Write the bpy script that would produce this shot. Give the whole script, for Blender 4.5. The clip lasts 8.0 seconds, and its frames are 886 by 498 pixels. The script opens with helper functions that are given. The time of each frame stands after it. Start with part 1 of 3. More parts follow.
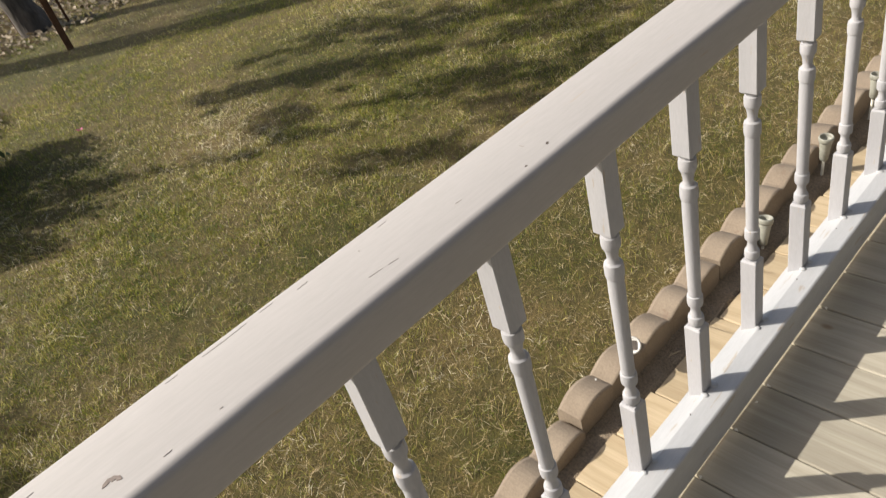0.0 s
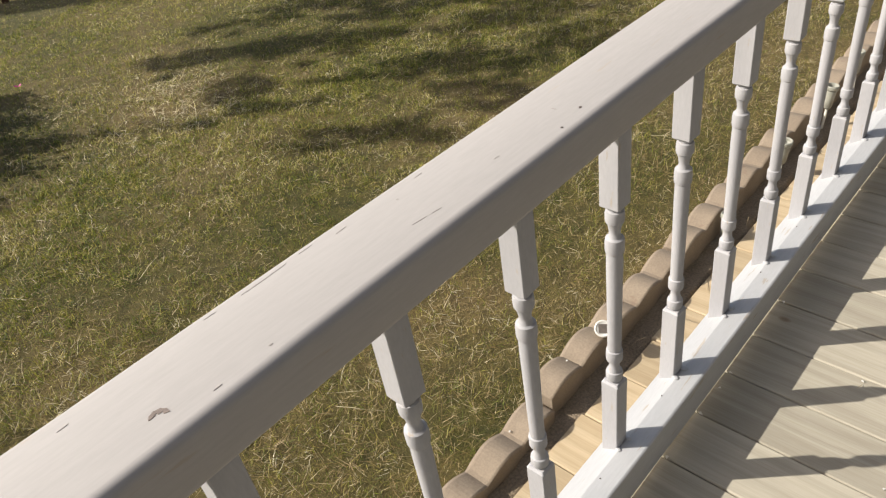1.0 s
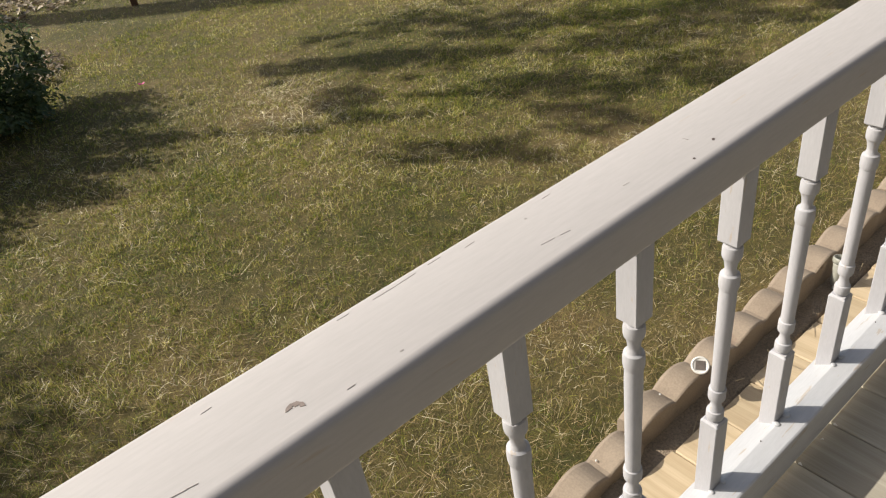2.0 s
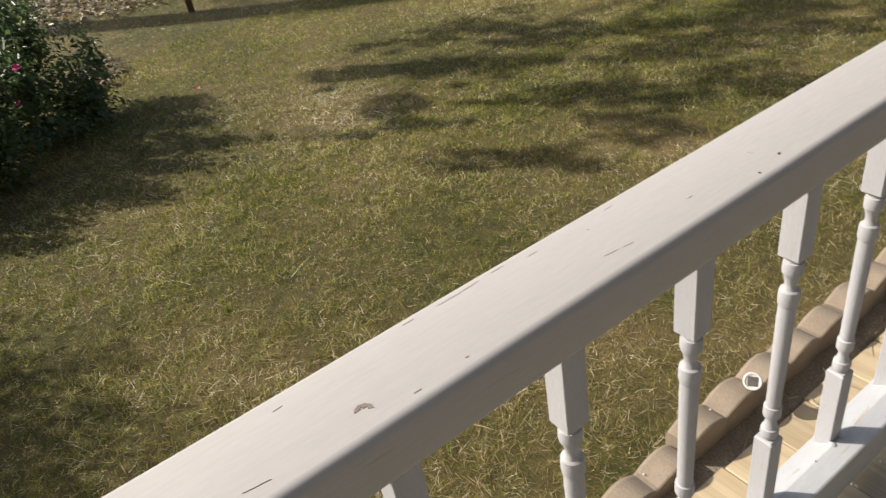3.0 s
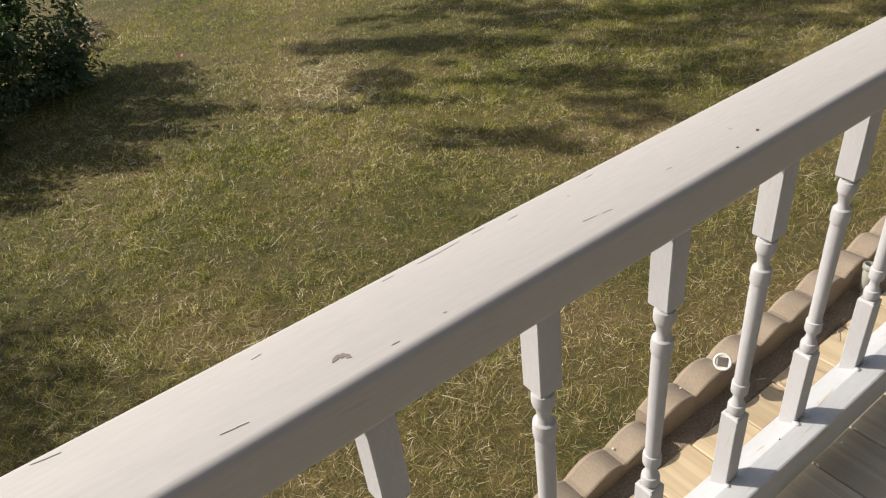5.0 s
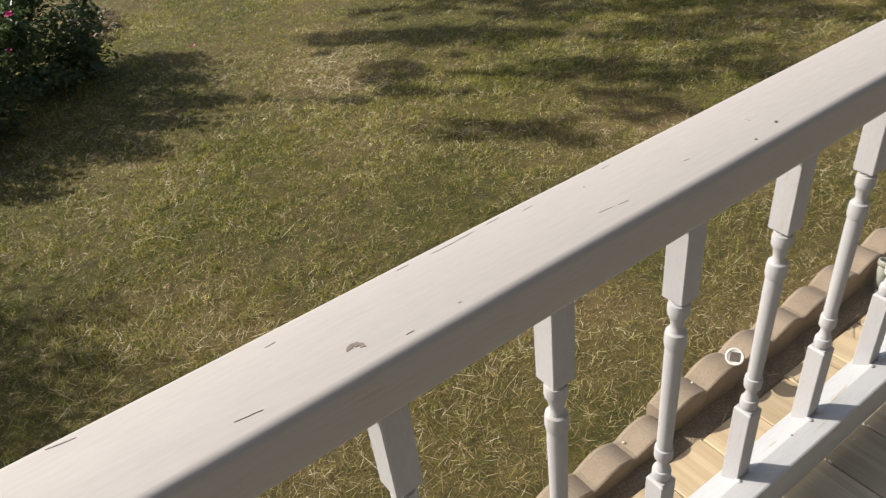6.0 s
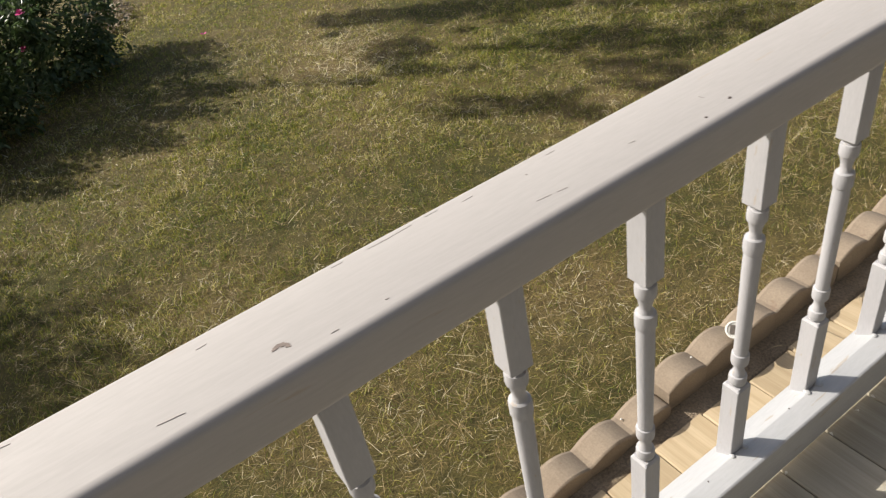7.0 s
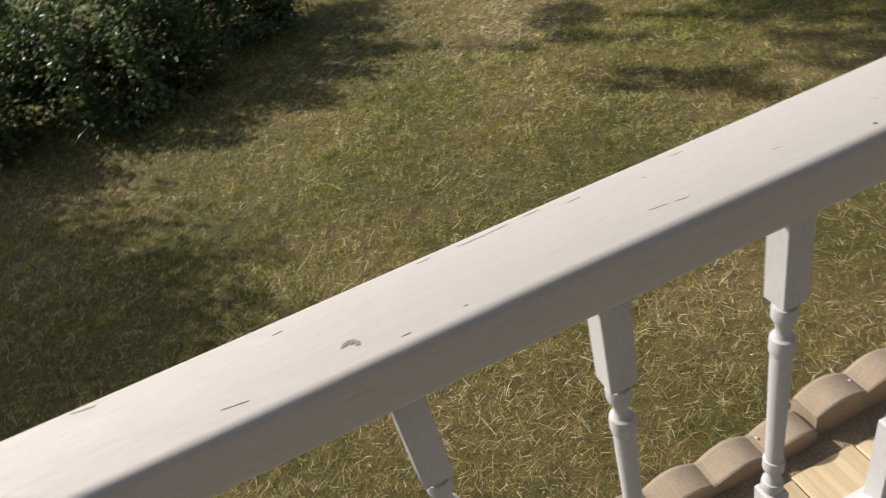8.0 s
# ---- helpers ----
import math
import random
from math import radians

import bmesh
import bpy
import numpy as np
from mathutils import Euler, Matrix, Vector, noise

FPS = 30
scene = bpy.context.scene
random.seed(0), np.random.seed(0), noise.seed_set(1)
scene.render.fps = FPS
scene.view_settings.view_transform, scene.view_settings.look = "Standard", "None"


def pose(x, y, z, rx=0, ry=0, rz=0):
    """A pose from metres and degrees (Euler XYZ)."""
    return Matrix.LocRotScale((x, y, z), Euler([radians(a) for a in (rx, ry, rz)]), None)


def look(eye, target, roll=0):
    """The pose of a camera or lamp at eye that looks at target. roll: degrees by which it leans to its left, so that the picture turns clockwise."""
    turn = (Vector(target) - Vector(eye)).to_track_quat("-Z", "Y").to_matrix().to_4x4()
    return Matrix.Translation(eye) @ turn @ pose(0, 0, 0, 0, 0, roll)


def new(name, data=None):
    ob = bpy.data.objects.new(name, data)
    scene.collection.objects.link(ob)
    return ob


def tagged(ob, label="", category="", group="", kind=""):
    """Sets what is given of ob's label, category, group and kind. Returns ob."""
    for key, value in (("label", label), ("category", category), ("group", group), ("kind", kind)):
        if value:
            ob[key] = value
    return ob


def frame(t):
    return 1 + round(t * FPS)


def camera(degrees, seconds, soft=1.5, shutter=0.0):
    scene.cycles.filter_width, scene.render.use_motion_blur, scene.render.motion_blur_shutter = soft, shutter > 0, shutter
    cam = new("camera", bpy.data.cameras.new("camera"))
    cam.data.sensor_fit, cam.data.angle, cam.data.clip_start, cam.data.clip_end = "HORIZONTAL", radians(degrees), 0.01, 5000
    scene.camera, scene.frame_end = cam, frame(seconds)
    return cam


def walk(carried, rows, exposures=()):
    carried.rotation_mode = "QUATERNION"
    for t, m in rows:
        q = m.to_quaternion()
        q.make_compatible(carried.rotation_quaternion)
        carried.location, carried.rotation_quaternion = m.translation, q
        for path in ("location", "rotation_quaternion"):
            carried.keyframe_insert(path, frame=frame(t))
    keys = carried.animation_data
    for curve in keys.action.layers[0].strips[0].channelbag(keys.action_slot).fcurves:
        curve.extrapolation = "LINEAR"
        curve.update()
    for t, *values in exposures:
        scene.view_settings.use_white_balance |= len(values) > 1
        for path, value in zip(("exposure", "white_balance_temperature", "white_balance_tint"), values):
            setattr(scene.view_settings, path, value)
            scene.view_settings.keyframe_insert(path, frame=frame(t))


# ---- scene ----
cam = camera(63.22, 8.0, soft=1.2, shutter=0.2)
PATH = [
    (0, pose(-0.0099, -0.5479, 1.3336, 53.604, 14.015, -45.318)),
    (0.2, look((-0.033, -0.531, 1.340), (0.921, 0.742, 0.128), -15.7)),
    (0.5, pose(-0.0759, -0.5039, 1.3236, 53.249, 8.569, -47.487)),
    (0.7, look((-0.091, -0.496, 1.319), (0.966, 0.700, 0.114), -10.8)),
    (1, pose(-0.1047, -0.4764, 1.3166, 52.643, 8.222, -47.856)),
    (1.3, look((-0.132, -0.453, 1.326), (0.835, 0.864, 0.172), -10.4)),
    (1.5, pose(-0.1396, -0.4483, 1.3317, 55.264, 8.471, -40.699)),
    (2.8, pose(-0.1477, -0.4525, 1.3257, 54.382, 8.599, -38.746)),
    (3, pose(-0.1658, -0.4427, 1.3406, 56.127, 8.817, -36.524)),
    (3.2, look((-0.183, -0.447, 1.341), (0.623, 1.030, 0.261), -10.0)),
    (3.5, pose(-0.1953, -0.4393, 1.3343, 55.579, 7.525, -32.928)),
    (4, pose(-0.2053, -0.4393, 1.3315, 55.425, 6.936, -31.499)),
    (4.5, pose(-0.1962, -0.4484, 1.3309, 55.192, 6.635, -32.857)),
    (4.7, pose(-0.1860, -0.4541, 1.3275, 54.744, 6.158, -34.981)),
    (5.8, pose(-0.1771, -0.4593, 1.3269, 54.767, 6.342, -37.849)),
    (6, pose(-0.1841, -0.4526, 1.3230, 54.264, 6.248, -35.790)),
    (6.5, pose(-0.1795, -0.4507, 1.3181, 53.714, 7.031, -32.529)),
    (6.7, look((-0.158, -0.463, 1.324), (0.562, 0.979, 0.139), -10.1)),
    (7, pose(-0.0986, -0.4999, 1.3258, 52.329, 9.590, -34.829)),
    (7.2, look((-0.056, -0.524, 1.332), (0.649, 0.921, 0.142), -15.6)),
    (7.5, pose(0.0083, -0.5261, 1.3212, 51.608, 14.818, -33.965)),
    (7.8, look((0.021, -0.496, 1.317), (0.412, 1.059, 0.122), -21.1)),
    (8, pose(-0.0164, -0.4780, 1.3126, 52.038, 13.301, -21.438)),
]
walk(cam, PATH)

# ---- light ----
SUN_EL, SUN_AZ = 36.5, -41.0          # degrees up, and degrees from +y towards +x
world = bpy.data.worlds.new("sky")
scene.world = world
world.use_nodes = True
wn = world.node_tree.nodes
sky = wn.new("ShaderNodeTexSky")
sky.sky_type, sky.sun_disc = "NISHITA", False
sky.dust_density, sky.ozone_density = 3.0, 0.5
sky.sun_elevation, sky.sun_rotation = radians(SUN_EL), radians(SUN_AZ)
wn["Background"].inputs["Strength"].default_value = 0.092
world.node_tree.links.new(sky.outputs[0], wn["Background"].inputs["Color"])
sun_way = Vector((math.sin(radians(SUN_AZ)) * math.cos(radians(SUN_EL)), math.cos(radians(SUN_AZ)) * math.cos(radians(SUN_EL)), math.sin(radians(SUN_EL))))
sun = new("sun", bpy.data.lights.new("sun", "SUN"))
sun.data.energy, sun.data.angle, sun.data.color = 4.35, radians(0.53), (1.0, 0.93, 0.83)
sun.matrix_world = look(sun_way * 30, (0, 0, 0))
scene.view_settings.exposure = 0.52


# ---- materials ----
def nodes_of(name):
    m = bpy.data.materials.new(name)
    m.use_nodes = True
    t = m.node_tree
    return m, t, t.nodes["Principled BSDF"]


def node(t, kind, **values):
    n = t.nodes.new(kind)
    for k, v in values.items():
        n.inputs[k.replace("_", " ")].default_value = v
    return n


def coords(t, stretch=(1, 1, 1), world_space=False, shuffle=False):
    """Texture coordinates in metres, stretched; shuffle moves them by the object's random number."""
    mp = t.nodes.new("ShaderNodeMapping")
    mp.inputs["Scale"].default_value = stretch
    if world_space:
        t.links.new(t.nodes.new("ShaderNodeNewGeometry").outputs["Position"], mp.inputs["Vector"])
    else:
        t.links.new(t.nodes.new("ShaderNodeTexCoord").outputs["Object"], mp.inputs["Vector"])
    if shuffle:
        k = t.nodes.new("ShaderNodeMath")
        k.operation = "MULTIPLY"
        k.inputs[1].default_value = 37.0
        t.links.new(t.nodes.new("ShaderNodeObjectInfo").outputs["Random"], k.inputs[0])
        c = t.nodes.new("ShaderNodeCombineXYZ")
        for i in range(3):
            t.links.new(k.outputs[0], c.inputs[i])
        t.links.new(c.outputs[0], mp.inputs["Location"])
    return mp.outputs[0]


def noise_of(t, vec, scale, detail=4.0, rough=0.55):
    n = node(t, "ShaderNodeTexNoise", Scale=scale, Detail=detail, Roughness=rough)
    t.links.new(vec, n.inputs["Vector"])
    return n.outputs["Fac"]


def ramp(t, fac, stops):
    r = t.nodes.new("ShaderNodeValToRGB")
    e = r.color_ramp.elements
    while len(e) < len(stops):
        e.new(0.5)
    for k, (p, c) in zip(e, stops):
        k.position, k.color = p, (*c, 1) if len(c) == 3 else c
    t.links.new(fac, r.inputs["Fac"])
    return r.outputs["Color"]


def mix(t, a, b, fac, kind="MIX"):
    m = t.nodes.new("ShaderNodeMix")
    m.data_type, m.blend_type = "RGBA", kind
    for v, i in ((fac, 0), (a, 6), (b, 7)):
        if isinstance(v, (int, float)):
            m.inputs[i].default_value = v
        elif isinstance(v, tuple):
            m.inputs[i].default_value = (*v, 1)
        else:
            t.links.new(v, m.inputs[i])
    return m.outputs[2]


def bump(t, p, height, strength, distance):
    b = node(t, "ShaderNodeBump", Strength=strength, Distance=distance)
    t.links.new(height, b.inputs["Height"])
    t.links.new(b.outputs[0], p.inputs["Normal"])
    return b


def surface(name, light, dark, scale=8.0, rough=0.6, grain=120.0, depth=0.001, strength=0.4, stretch=(1, 1, 1), shuffle=False, metal=0.0, fine=0.25, spots=None):
    """Two-scale mottled surface: large patches between two colours, fine grain on top, with relief."""
    m, t, p = nodes_of(name)
    v = coords(t, stretch, shuffle=shuffle)
    big, small = noise_of(t, v, scale), noise_of(t, v, grain, 6.0, 0.65)
    c = ramp(t, big, [(0.32, dark), (0.66, light)])
    g = ramp(t, small, [(0.3, (1 - fine,) * 3), (0.7, (1.0,) * 3)])
    c = mix(t, c, g, 1.0, "MULTIPLY")
    if spots:
        colour, size, amount = spots
        s = ramp(t, noise_of(t, v, size, 3.0), [(1 - amount - 0.04, (0, 0, 0)), (1 - amount, (1, 1, 1))])
        c = mix(t, c, colour, s)
    t.links.new(c, p.inputs["Base Color"])
    p.inputs["Metallic"].default_value = metal
    r = ramp(t, small, [(0.2, (min(rough + 0.12, 1),) * 3), (0.8, (rough - 0.08,) * 3)])
    t.links.new(r, p.inputs["Roughness"])
    bump(t, p, noise_of(t, v, grain * 0.4, 2.0, 0.5), strength * 0.6, depth)
    return m


M_PAINT = surface("rail_paint", (0.467, 0.445, 0.428), (0.413, 0.392, 0.375), 6, 0.72, 260, 0.0006, 0.35, (0.12, 1, 1), fine=0.08, spots=((0.42, 0.37, 0.32), 70, 0.27))
M_SPINDLE = surface("spindle_paint", (0.455, 0.455, 0.475), (0.39, 0.39, 0.41), 14, 0.72, 300, 0.0005, 0.35, (1, 1, 0.2), shuffle=True, fine=0.10, spots=((0.40, 0.36, 0.32), 120, 0.29))
M_BOTTOM = surface("bottom_rail_paint", (0.50, 0.51, 0.525), (0.435, 0.445, 0.46), 9, 0.5, 240, 0.0007, 0.45, (0.15, 1, 1), fine=0.10, spots=((0.38, 0.34, 0.30), 75, 0.31))
M_CHIP = surface("bared_wood", (0.30, 0.245, 0.215), (0.19, 0.155, 0.135), 60, 0.8, 400, 0.0008, 0.6)
M_SCRATCH = surface("worn_paint", (0.44, 0.405, 0.382), (0.405, 0.368, 0.348), 60, 0.8, 400, 0.0005, 0.5)
M_NAIL = surface("rusted_nail", (0.16, 0.12, 0.10), (0.08, 0.06, 0.05), 90, 0.6, 500, 0.0004, 0.5, metal=0.6)
M_CONCRETE = surface("brown_concrete", (0.31, 0.25, 0.185), (0.24, 0.19, 0.14), 9, 0.9, 220, 0.0018, 0.6, shuffle=True, fine=0.22, spots=((0.22, 0.165, 0.12), 25, 0.30))
M_BARK = surface("bark", (0.16, 0.135, 0.115), (0.07, 0.06, 0.05), 7, 0.95, 45, 0.03, 1.0, (1, 1, 0.25), fine=0.5)
M_STEM = surface("stem", (0.13, 0.14, 0.06), (0.08, 0.07, 0.04), 20, 0.8, 200, 0.001, 0.5)
M_RUST = surface("rusty_steel", (0.20, 0.10, 0.05), (0.11, 0.055, 0.03), 20, 0.85, 150, 0.001, 0.5, metal=0.3)
M_WHITE_PLASTIC = surface("white_plastic", (0.74, 0.73, 0.69), (0.64, 0.63, 0.58), 40, 0.4, 300, 0.0003, 0.2, fine=0.06)
M_GREY_PLASTIC = surface("grey_plastic", (0.34, 0.34, 0.29), (0.25, 0.25, 0.21), 40, 0.5, 300, 0.0003, 0.2, fine=0.08)
M_FROST = surface("frosted_plastic", (0.62, 0.60, 0.52), (0.50, 0.48, 0.41), 40, 0.35, 300, 0.0003, 0.2, fine=0.08)
M_PANEL = surface("solar_cell", (0.17, 0.145, 0.125), (0.11, 0.095, 0.085), 60, 0.3, 300, 0.0002, 0.1)
M_TWIG = surface("dry_stalk", (0.50, 0.42, 0.28), (0.36, 0.29, 0.18), 30, 0.8, 200, 0.0005, 0.4)
# nearly black so the unseen wall bounces little sun onto the railing
M_SIDING = surface("dark_siding", (0.085, 0.085, 0.085), (0.065, 0.065, 0.065), 3, 0.7, 120, 0.001, 0.3, (0.2, 1, 1), fine=0.08)
M_PETAL, _t, _p = nodes_of("pink_petal")
_t.links.new(ramp(_t, noise_of(_t, coords(_t), 60), [(0.3, (0.48, 0.03, 0.19)), (0.7, (0.62, 0.09, 0.30))]), _p.inputs["Base Color"])
_p.inputs["Roughness"].default_value = 0.6


def deck_wood():
    """Deck plank: long grain along y, knots, tan on the outer side of the rail, grey-beige on the inner side."""
    m, t, p = nodes_of("deck_plank")
    v = coords(t, (1, 0.06, 1), shuffle=True)
    far = coords(t, (1, 0.35, 1), shuffle=True)
    warp = mix(t, v, noise_of(t, far, 5, 2.0), 0.06, "ADD")
    rings = node(t, "ShaderNodeTexWave", Scale=6.0, Distortion=14.0, Detail=4.0, Detail_Scale=1.6)
    rings.bands_direction = "X"
    t.links.new(warp, rings.inputs["Vector"])
    fine = noise_of(t, coords(t, (1, 0.03, 1), shuffle=True), 240, 5.0, 0.7)
    tan = ramp(t, rings.outputs["Fac"], [(0.0, (0.49, 0.385, 0.245)), (0.5, (0.53, 0.425, 0.275)), (1.0, (0.565, 0.455, 0.30))])
    grey = ramp(t, rings.outputs["Fac"], [(0.0, (0.415, 0.38, 0.305)), (0.5, (0.455, 0.42, 0.34)), (1.0, (0.485, 0.45, 0.365))])
    sep = t.nodes.new("ShaderNodeSeparateXYZ")
    t.links.new(t.nodes.new("ShaderNodeNewGeometry").outputs["Position"], sep.inputs[0])
    edge = t.nodes.new("ShaderNodeMapRange")
    for i, val in zip((1, 2), (-0.06, 0.0)):
        edge.inputs[i].default_value = val
    t.links.new(sep.outputs["Y"], edge.inputs[0])
    c = mix(t, grey, tan, edge.outputs[0])
    c = mix(t, c, ramp(t, fine, [(0.3, (0.84, 0.82, 0.79)), (0.65, (1, 1, 1))]), 1.0, "MULTIPLY")
    tint = t.nodes.new("ShaderNodeMapRange")
    tint.inputs[3].default_value, tint.inputs[4].default_value = 0.82, 1.08
    t.links.new(t.nodes.new("ShaderNodeObjectInfo").outputs["Random"], tint.inputs[0])
    hsv = t.nodes.new("ShaderNodeHueSaturation")
    t.links.new(tint.outputs[0], hsv.inputs["Value"])
    t.links.new(c, hsv.inputs["Color"])
    # knots and stains
    knot = node(t, "ShaderNodeTexVoronoi", Scale=5.0)
    t.links.new(coords(t, (1, 0.55, 0.2), shuffle=True), knot.inputs["Vector"])
    k = ramp(t, knot.outputs["Distance"], [(0.02, (0.6, 0.6, 0.6)), (0.05, (0, 0, 0))])
    c = mix(t, hsv.outputs[0], (0.20, 0.115, 0.055), k)
    t.links.new(c, p.inputs["Base Color"])
    p.inputs["Roughness"].default_value = 0.75
    both = mix(t, rings.outputs["Fac"], fine, 0.6)
    bump(t, p, both, 0.5, 0.0015)
    return m


M_DECK = deck_wood()


def blade_stuff(name, stops, through_amount, rough):
    """Blades of grass or leaves: each island has its own colour out of the ramp, patches shift it, light shines through."""
    m, t, p = nodes_of(name)
    geo = t.nodes.new("ShaderNodeNewGeometry")
    patch = noise_of(t, coords(t, world_space=True), 1.3, 3.0)
    a = t.nodes.new("ShaderNodeMath")
    a.operation = "MULTIPLY_ADD"
    a.inputs[1].default_value = 0.86
    t.links.new(geo.outputs["Random Per Island"], a.inputs[0])
    b = t.nodes.new("ShaderNodeMath")
    b.operation = "MULTIPLY_ADD"
    b.inputs[1].default_value, b.inputs[2].default_value = 1.1, -0.51
    t.links.new(patch, b.inputs[0])
    tuft = t.nodes.new("ShaderNodeMath")
    tuft.operation = "MULTIPLY_ADD"
    tuft.inputs[1].default_value = 0.9
    t.links.new(noise_of(t, coords(t, world_space=True), 13.0, 2.0), tuft.inputs[0])
    b.inputs[2].default_value -= 0.45
    t.links.new(b.outputs[0], tuft.inputs[2])
    t.links.new(tuft.outputs[0], a.inputs[2])
    c = ramp(t, a.outputs[0], stops)
    t.links.new(c, p.inputs["Base Color"])
    p.inputs["Roughness"].default_value = rough
    tr = t.nodes.new("ShaderNodeBsdfTranslucent")
    t.links.new(c, tr.inputs["Color"])
    mx = t.nodes.new("ShaderNodeMixShader")
    mx.inputs[0].default_value = through_amount
    t.links.new(p.outputs[0], mx.inputs[1])
    t.links.new(tr.outputs[0], mx.inputs[2])
    t.links.new(mx.outputs[0], t.nodes["Material Output"].inputs["Surface"])
    return m


M_GRASS = blade_stuff("grass_blade", [(0.0, (0.06, 0.105, 0.008)), (0.3, (0.16, 0.215, 0.016)), (0.58, (0.335, 0.335, 0.038)), (0.84, (0.56, 0.49, 0.12)), (1.0, (0.90, 0.80, 0.40))], 0.45, 0.55)
M_STRAW = blade_stuff("dry_grass", [(0.0, (0.20, 0.125, 0.04)), (0.45, (0.42, 0.30, 0.13)), (0.75, (0.66, 0.55, 0.33)), (1.0, (0.95, 0.88, 0.66))], 0.25, 0.5)
M_PALE = blade_stuff("pale_straw", [(0.0, (0.55, 0.46, 0.25)), (1.0, (0.88, 0.79, 0.54))], 0.2, 0.5)
M_LEAF = blade_stuff("shrub_leaf", [(0.0, (0.05, 0.085, 0.03)), (0.5, (0.09, 0.135, 0.05)), (1.0, (0.19, 0.23, 0.10))], 0.5, 0.34)
M_CROWN = blade_stuff("tree_leaf", [(0.0, (0.03, 0.05, 0.015)), (0.5, (0.05, 0.08, 0.025)), (1.0, (0.08, 0.11, 0.035))], 0.2, 0.5)


def soil():
    m, t, p = nodes_of("soil_and_thatch")
    v = coords(t, world_space=True)
    a, b, c3 = noise_of(t, v, 1.2), noise_of(t, v, 18, 5), noise_of(t, v, 160, 6, 0.7)
    green = ramp(t, b, [(0.3, (0.060, 0.060, 0.009)), (0.7, (0.130, 0.112, 0.020))])
    brown = ramp(t, b, [(0.3, (0.13, 0.092, 0.032)), (0.7, (0.25, 0.18, 0.068))])
    c = mix(t, green, brown, ramp(t, a, [(0.4, (0, 0, 0)), (0.65, (1, 1, 1))]))
    # earth between stones and deck, coloured paler to brighten the shade there
    sep = t.nodes.new("ShaderNodeSeparateXYZ")
    t.links.new(v, sep.inputs[0])
    strip = t.nodes.new("ShaderNodeMapRange")
    for i, val in zip((1, 2, 3, 4), (0.20, 0.25, 1.0, 0.0)):
        strip.inputs[i].default_value = val
    t.links.new(sep.outputs["Y"], strip.inputs[0])
    lifted_earth = ramp(t, b, [(0.3, (0.30, 0.235, 0.165)), (0.7, (0.42, 0.335, 0.25))])
    inner = t.nodes.new("ShaderNodeMapRange")
    for i, val in zip((1, 2, 3, 4), (-0.05, 0.05, 0.0, 1.0)):
        inner.inputs[i].default_value = val
    t.links.new(sep.outputs["Y"], inner.inputs[0])
    both = t.nodes.new("ShaderNodeMath")
    both.operation = "MULTIPLY"
    t.links.new(strip.outputs[0], both.inputs[0])
    t.links.new(inner.outputs[0], both.inputs[1])
    c = mix(t, c, lifted_earth, both.outputs[0])
    c = mix(t, c, ramp(t, c3, [(0.3, (0.45, 0.45, 0.45)), (0.7, (1.15, 1.15, 1.1))]), 1.0, "MULTIPLY")
    t.links.new(c, p.inputs["Base Color"])
    p.inputs["Roughness"].default_value = 0.95
    bump(t, p, c3, 0.9, 0.012)
    return m


M_SOIL = soil()
M_LITTER = blade_stuff("leaf_litter", [(0.0, (0.16, 0.12, 0.075)), (0.5, (0.28, 0.22, 0.14)), (1.0, (0.46, 0.39, 0.28))], 0.2, 0.7)


# ---- mesh helpers ----
def part(name, bm, material, parent=None, label="", smooth=False):
    me = bpy.data.meshes.new(name)
    bm.normal_update()
    bm.to_mesh(me)
    bm.free()
    me.materials.append(material)
    if smooth:
        me.polygons.foreach_set("use_smooth", [True] * len(me.polygons))
    ob = new(name, me)
    ob.parent = parent
    return tagged(ob, label)


def thing(name, label, category, group="", kind="", at=(0, 0, 0)):
    ob = new(name)
    ob.location = at
    ob.empty_display_size = 0.1
    return tagged(ob, label, category, group, kind)


def prism(bm, outline, x0, x1, steps=1, wave=None):
    """A bar along x with the outline given as (y, z) corners."""
    rows = []
    for i in range(steps + 1):
        x = x0 + (x1 - x0) * i / steps
        rows.append([bm.verts.new((x, y + (wave(x, y, z)[0] if wave else 0), z + (wave(x, y, z)[1] if wave else 0))) for y, z in outline])
    n = len(outline)
    for a, b in zip(rows, rows[1:]):
        for j in range(n):
            bm.faces.new((a[j], a[(j + 1) % n], b[(j + 1) % n], b[j]))
    bm.faces.new(rows[0][::-1])
    bm.faces.new(rows[-1])
    bmesh.ops.recalc_face_normals(bm, faces=bm.faces[:])
    return bm


def rounded(y0, z0, y1, z1, radii, n=5):
    """Corners of a rounded box in y and z; radii for low-y low-z, high-y low-z, high-y high-z, low-y high-z."""
    out = []
    for (cy, cz, a0), r in zip(((y0, z0, 180), (y1, z0, 270), (y1, z1, 0), (y0, z1, 90)), radii):
        sy, sz = (1 if cy == y0 else -1), (1 if cz == z0 else -1)
        for i in range(n + 1):
            a = radians(a0 + 90 * i / n)
            out.append((cy + sy * r + r * math.cos(a), cz + sz * r + r * math.sin(a)))
    return out


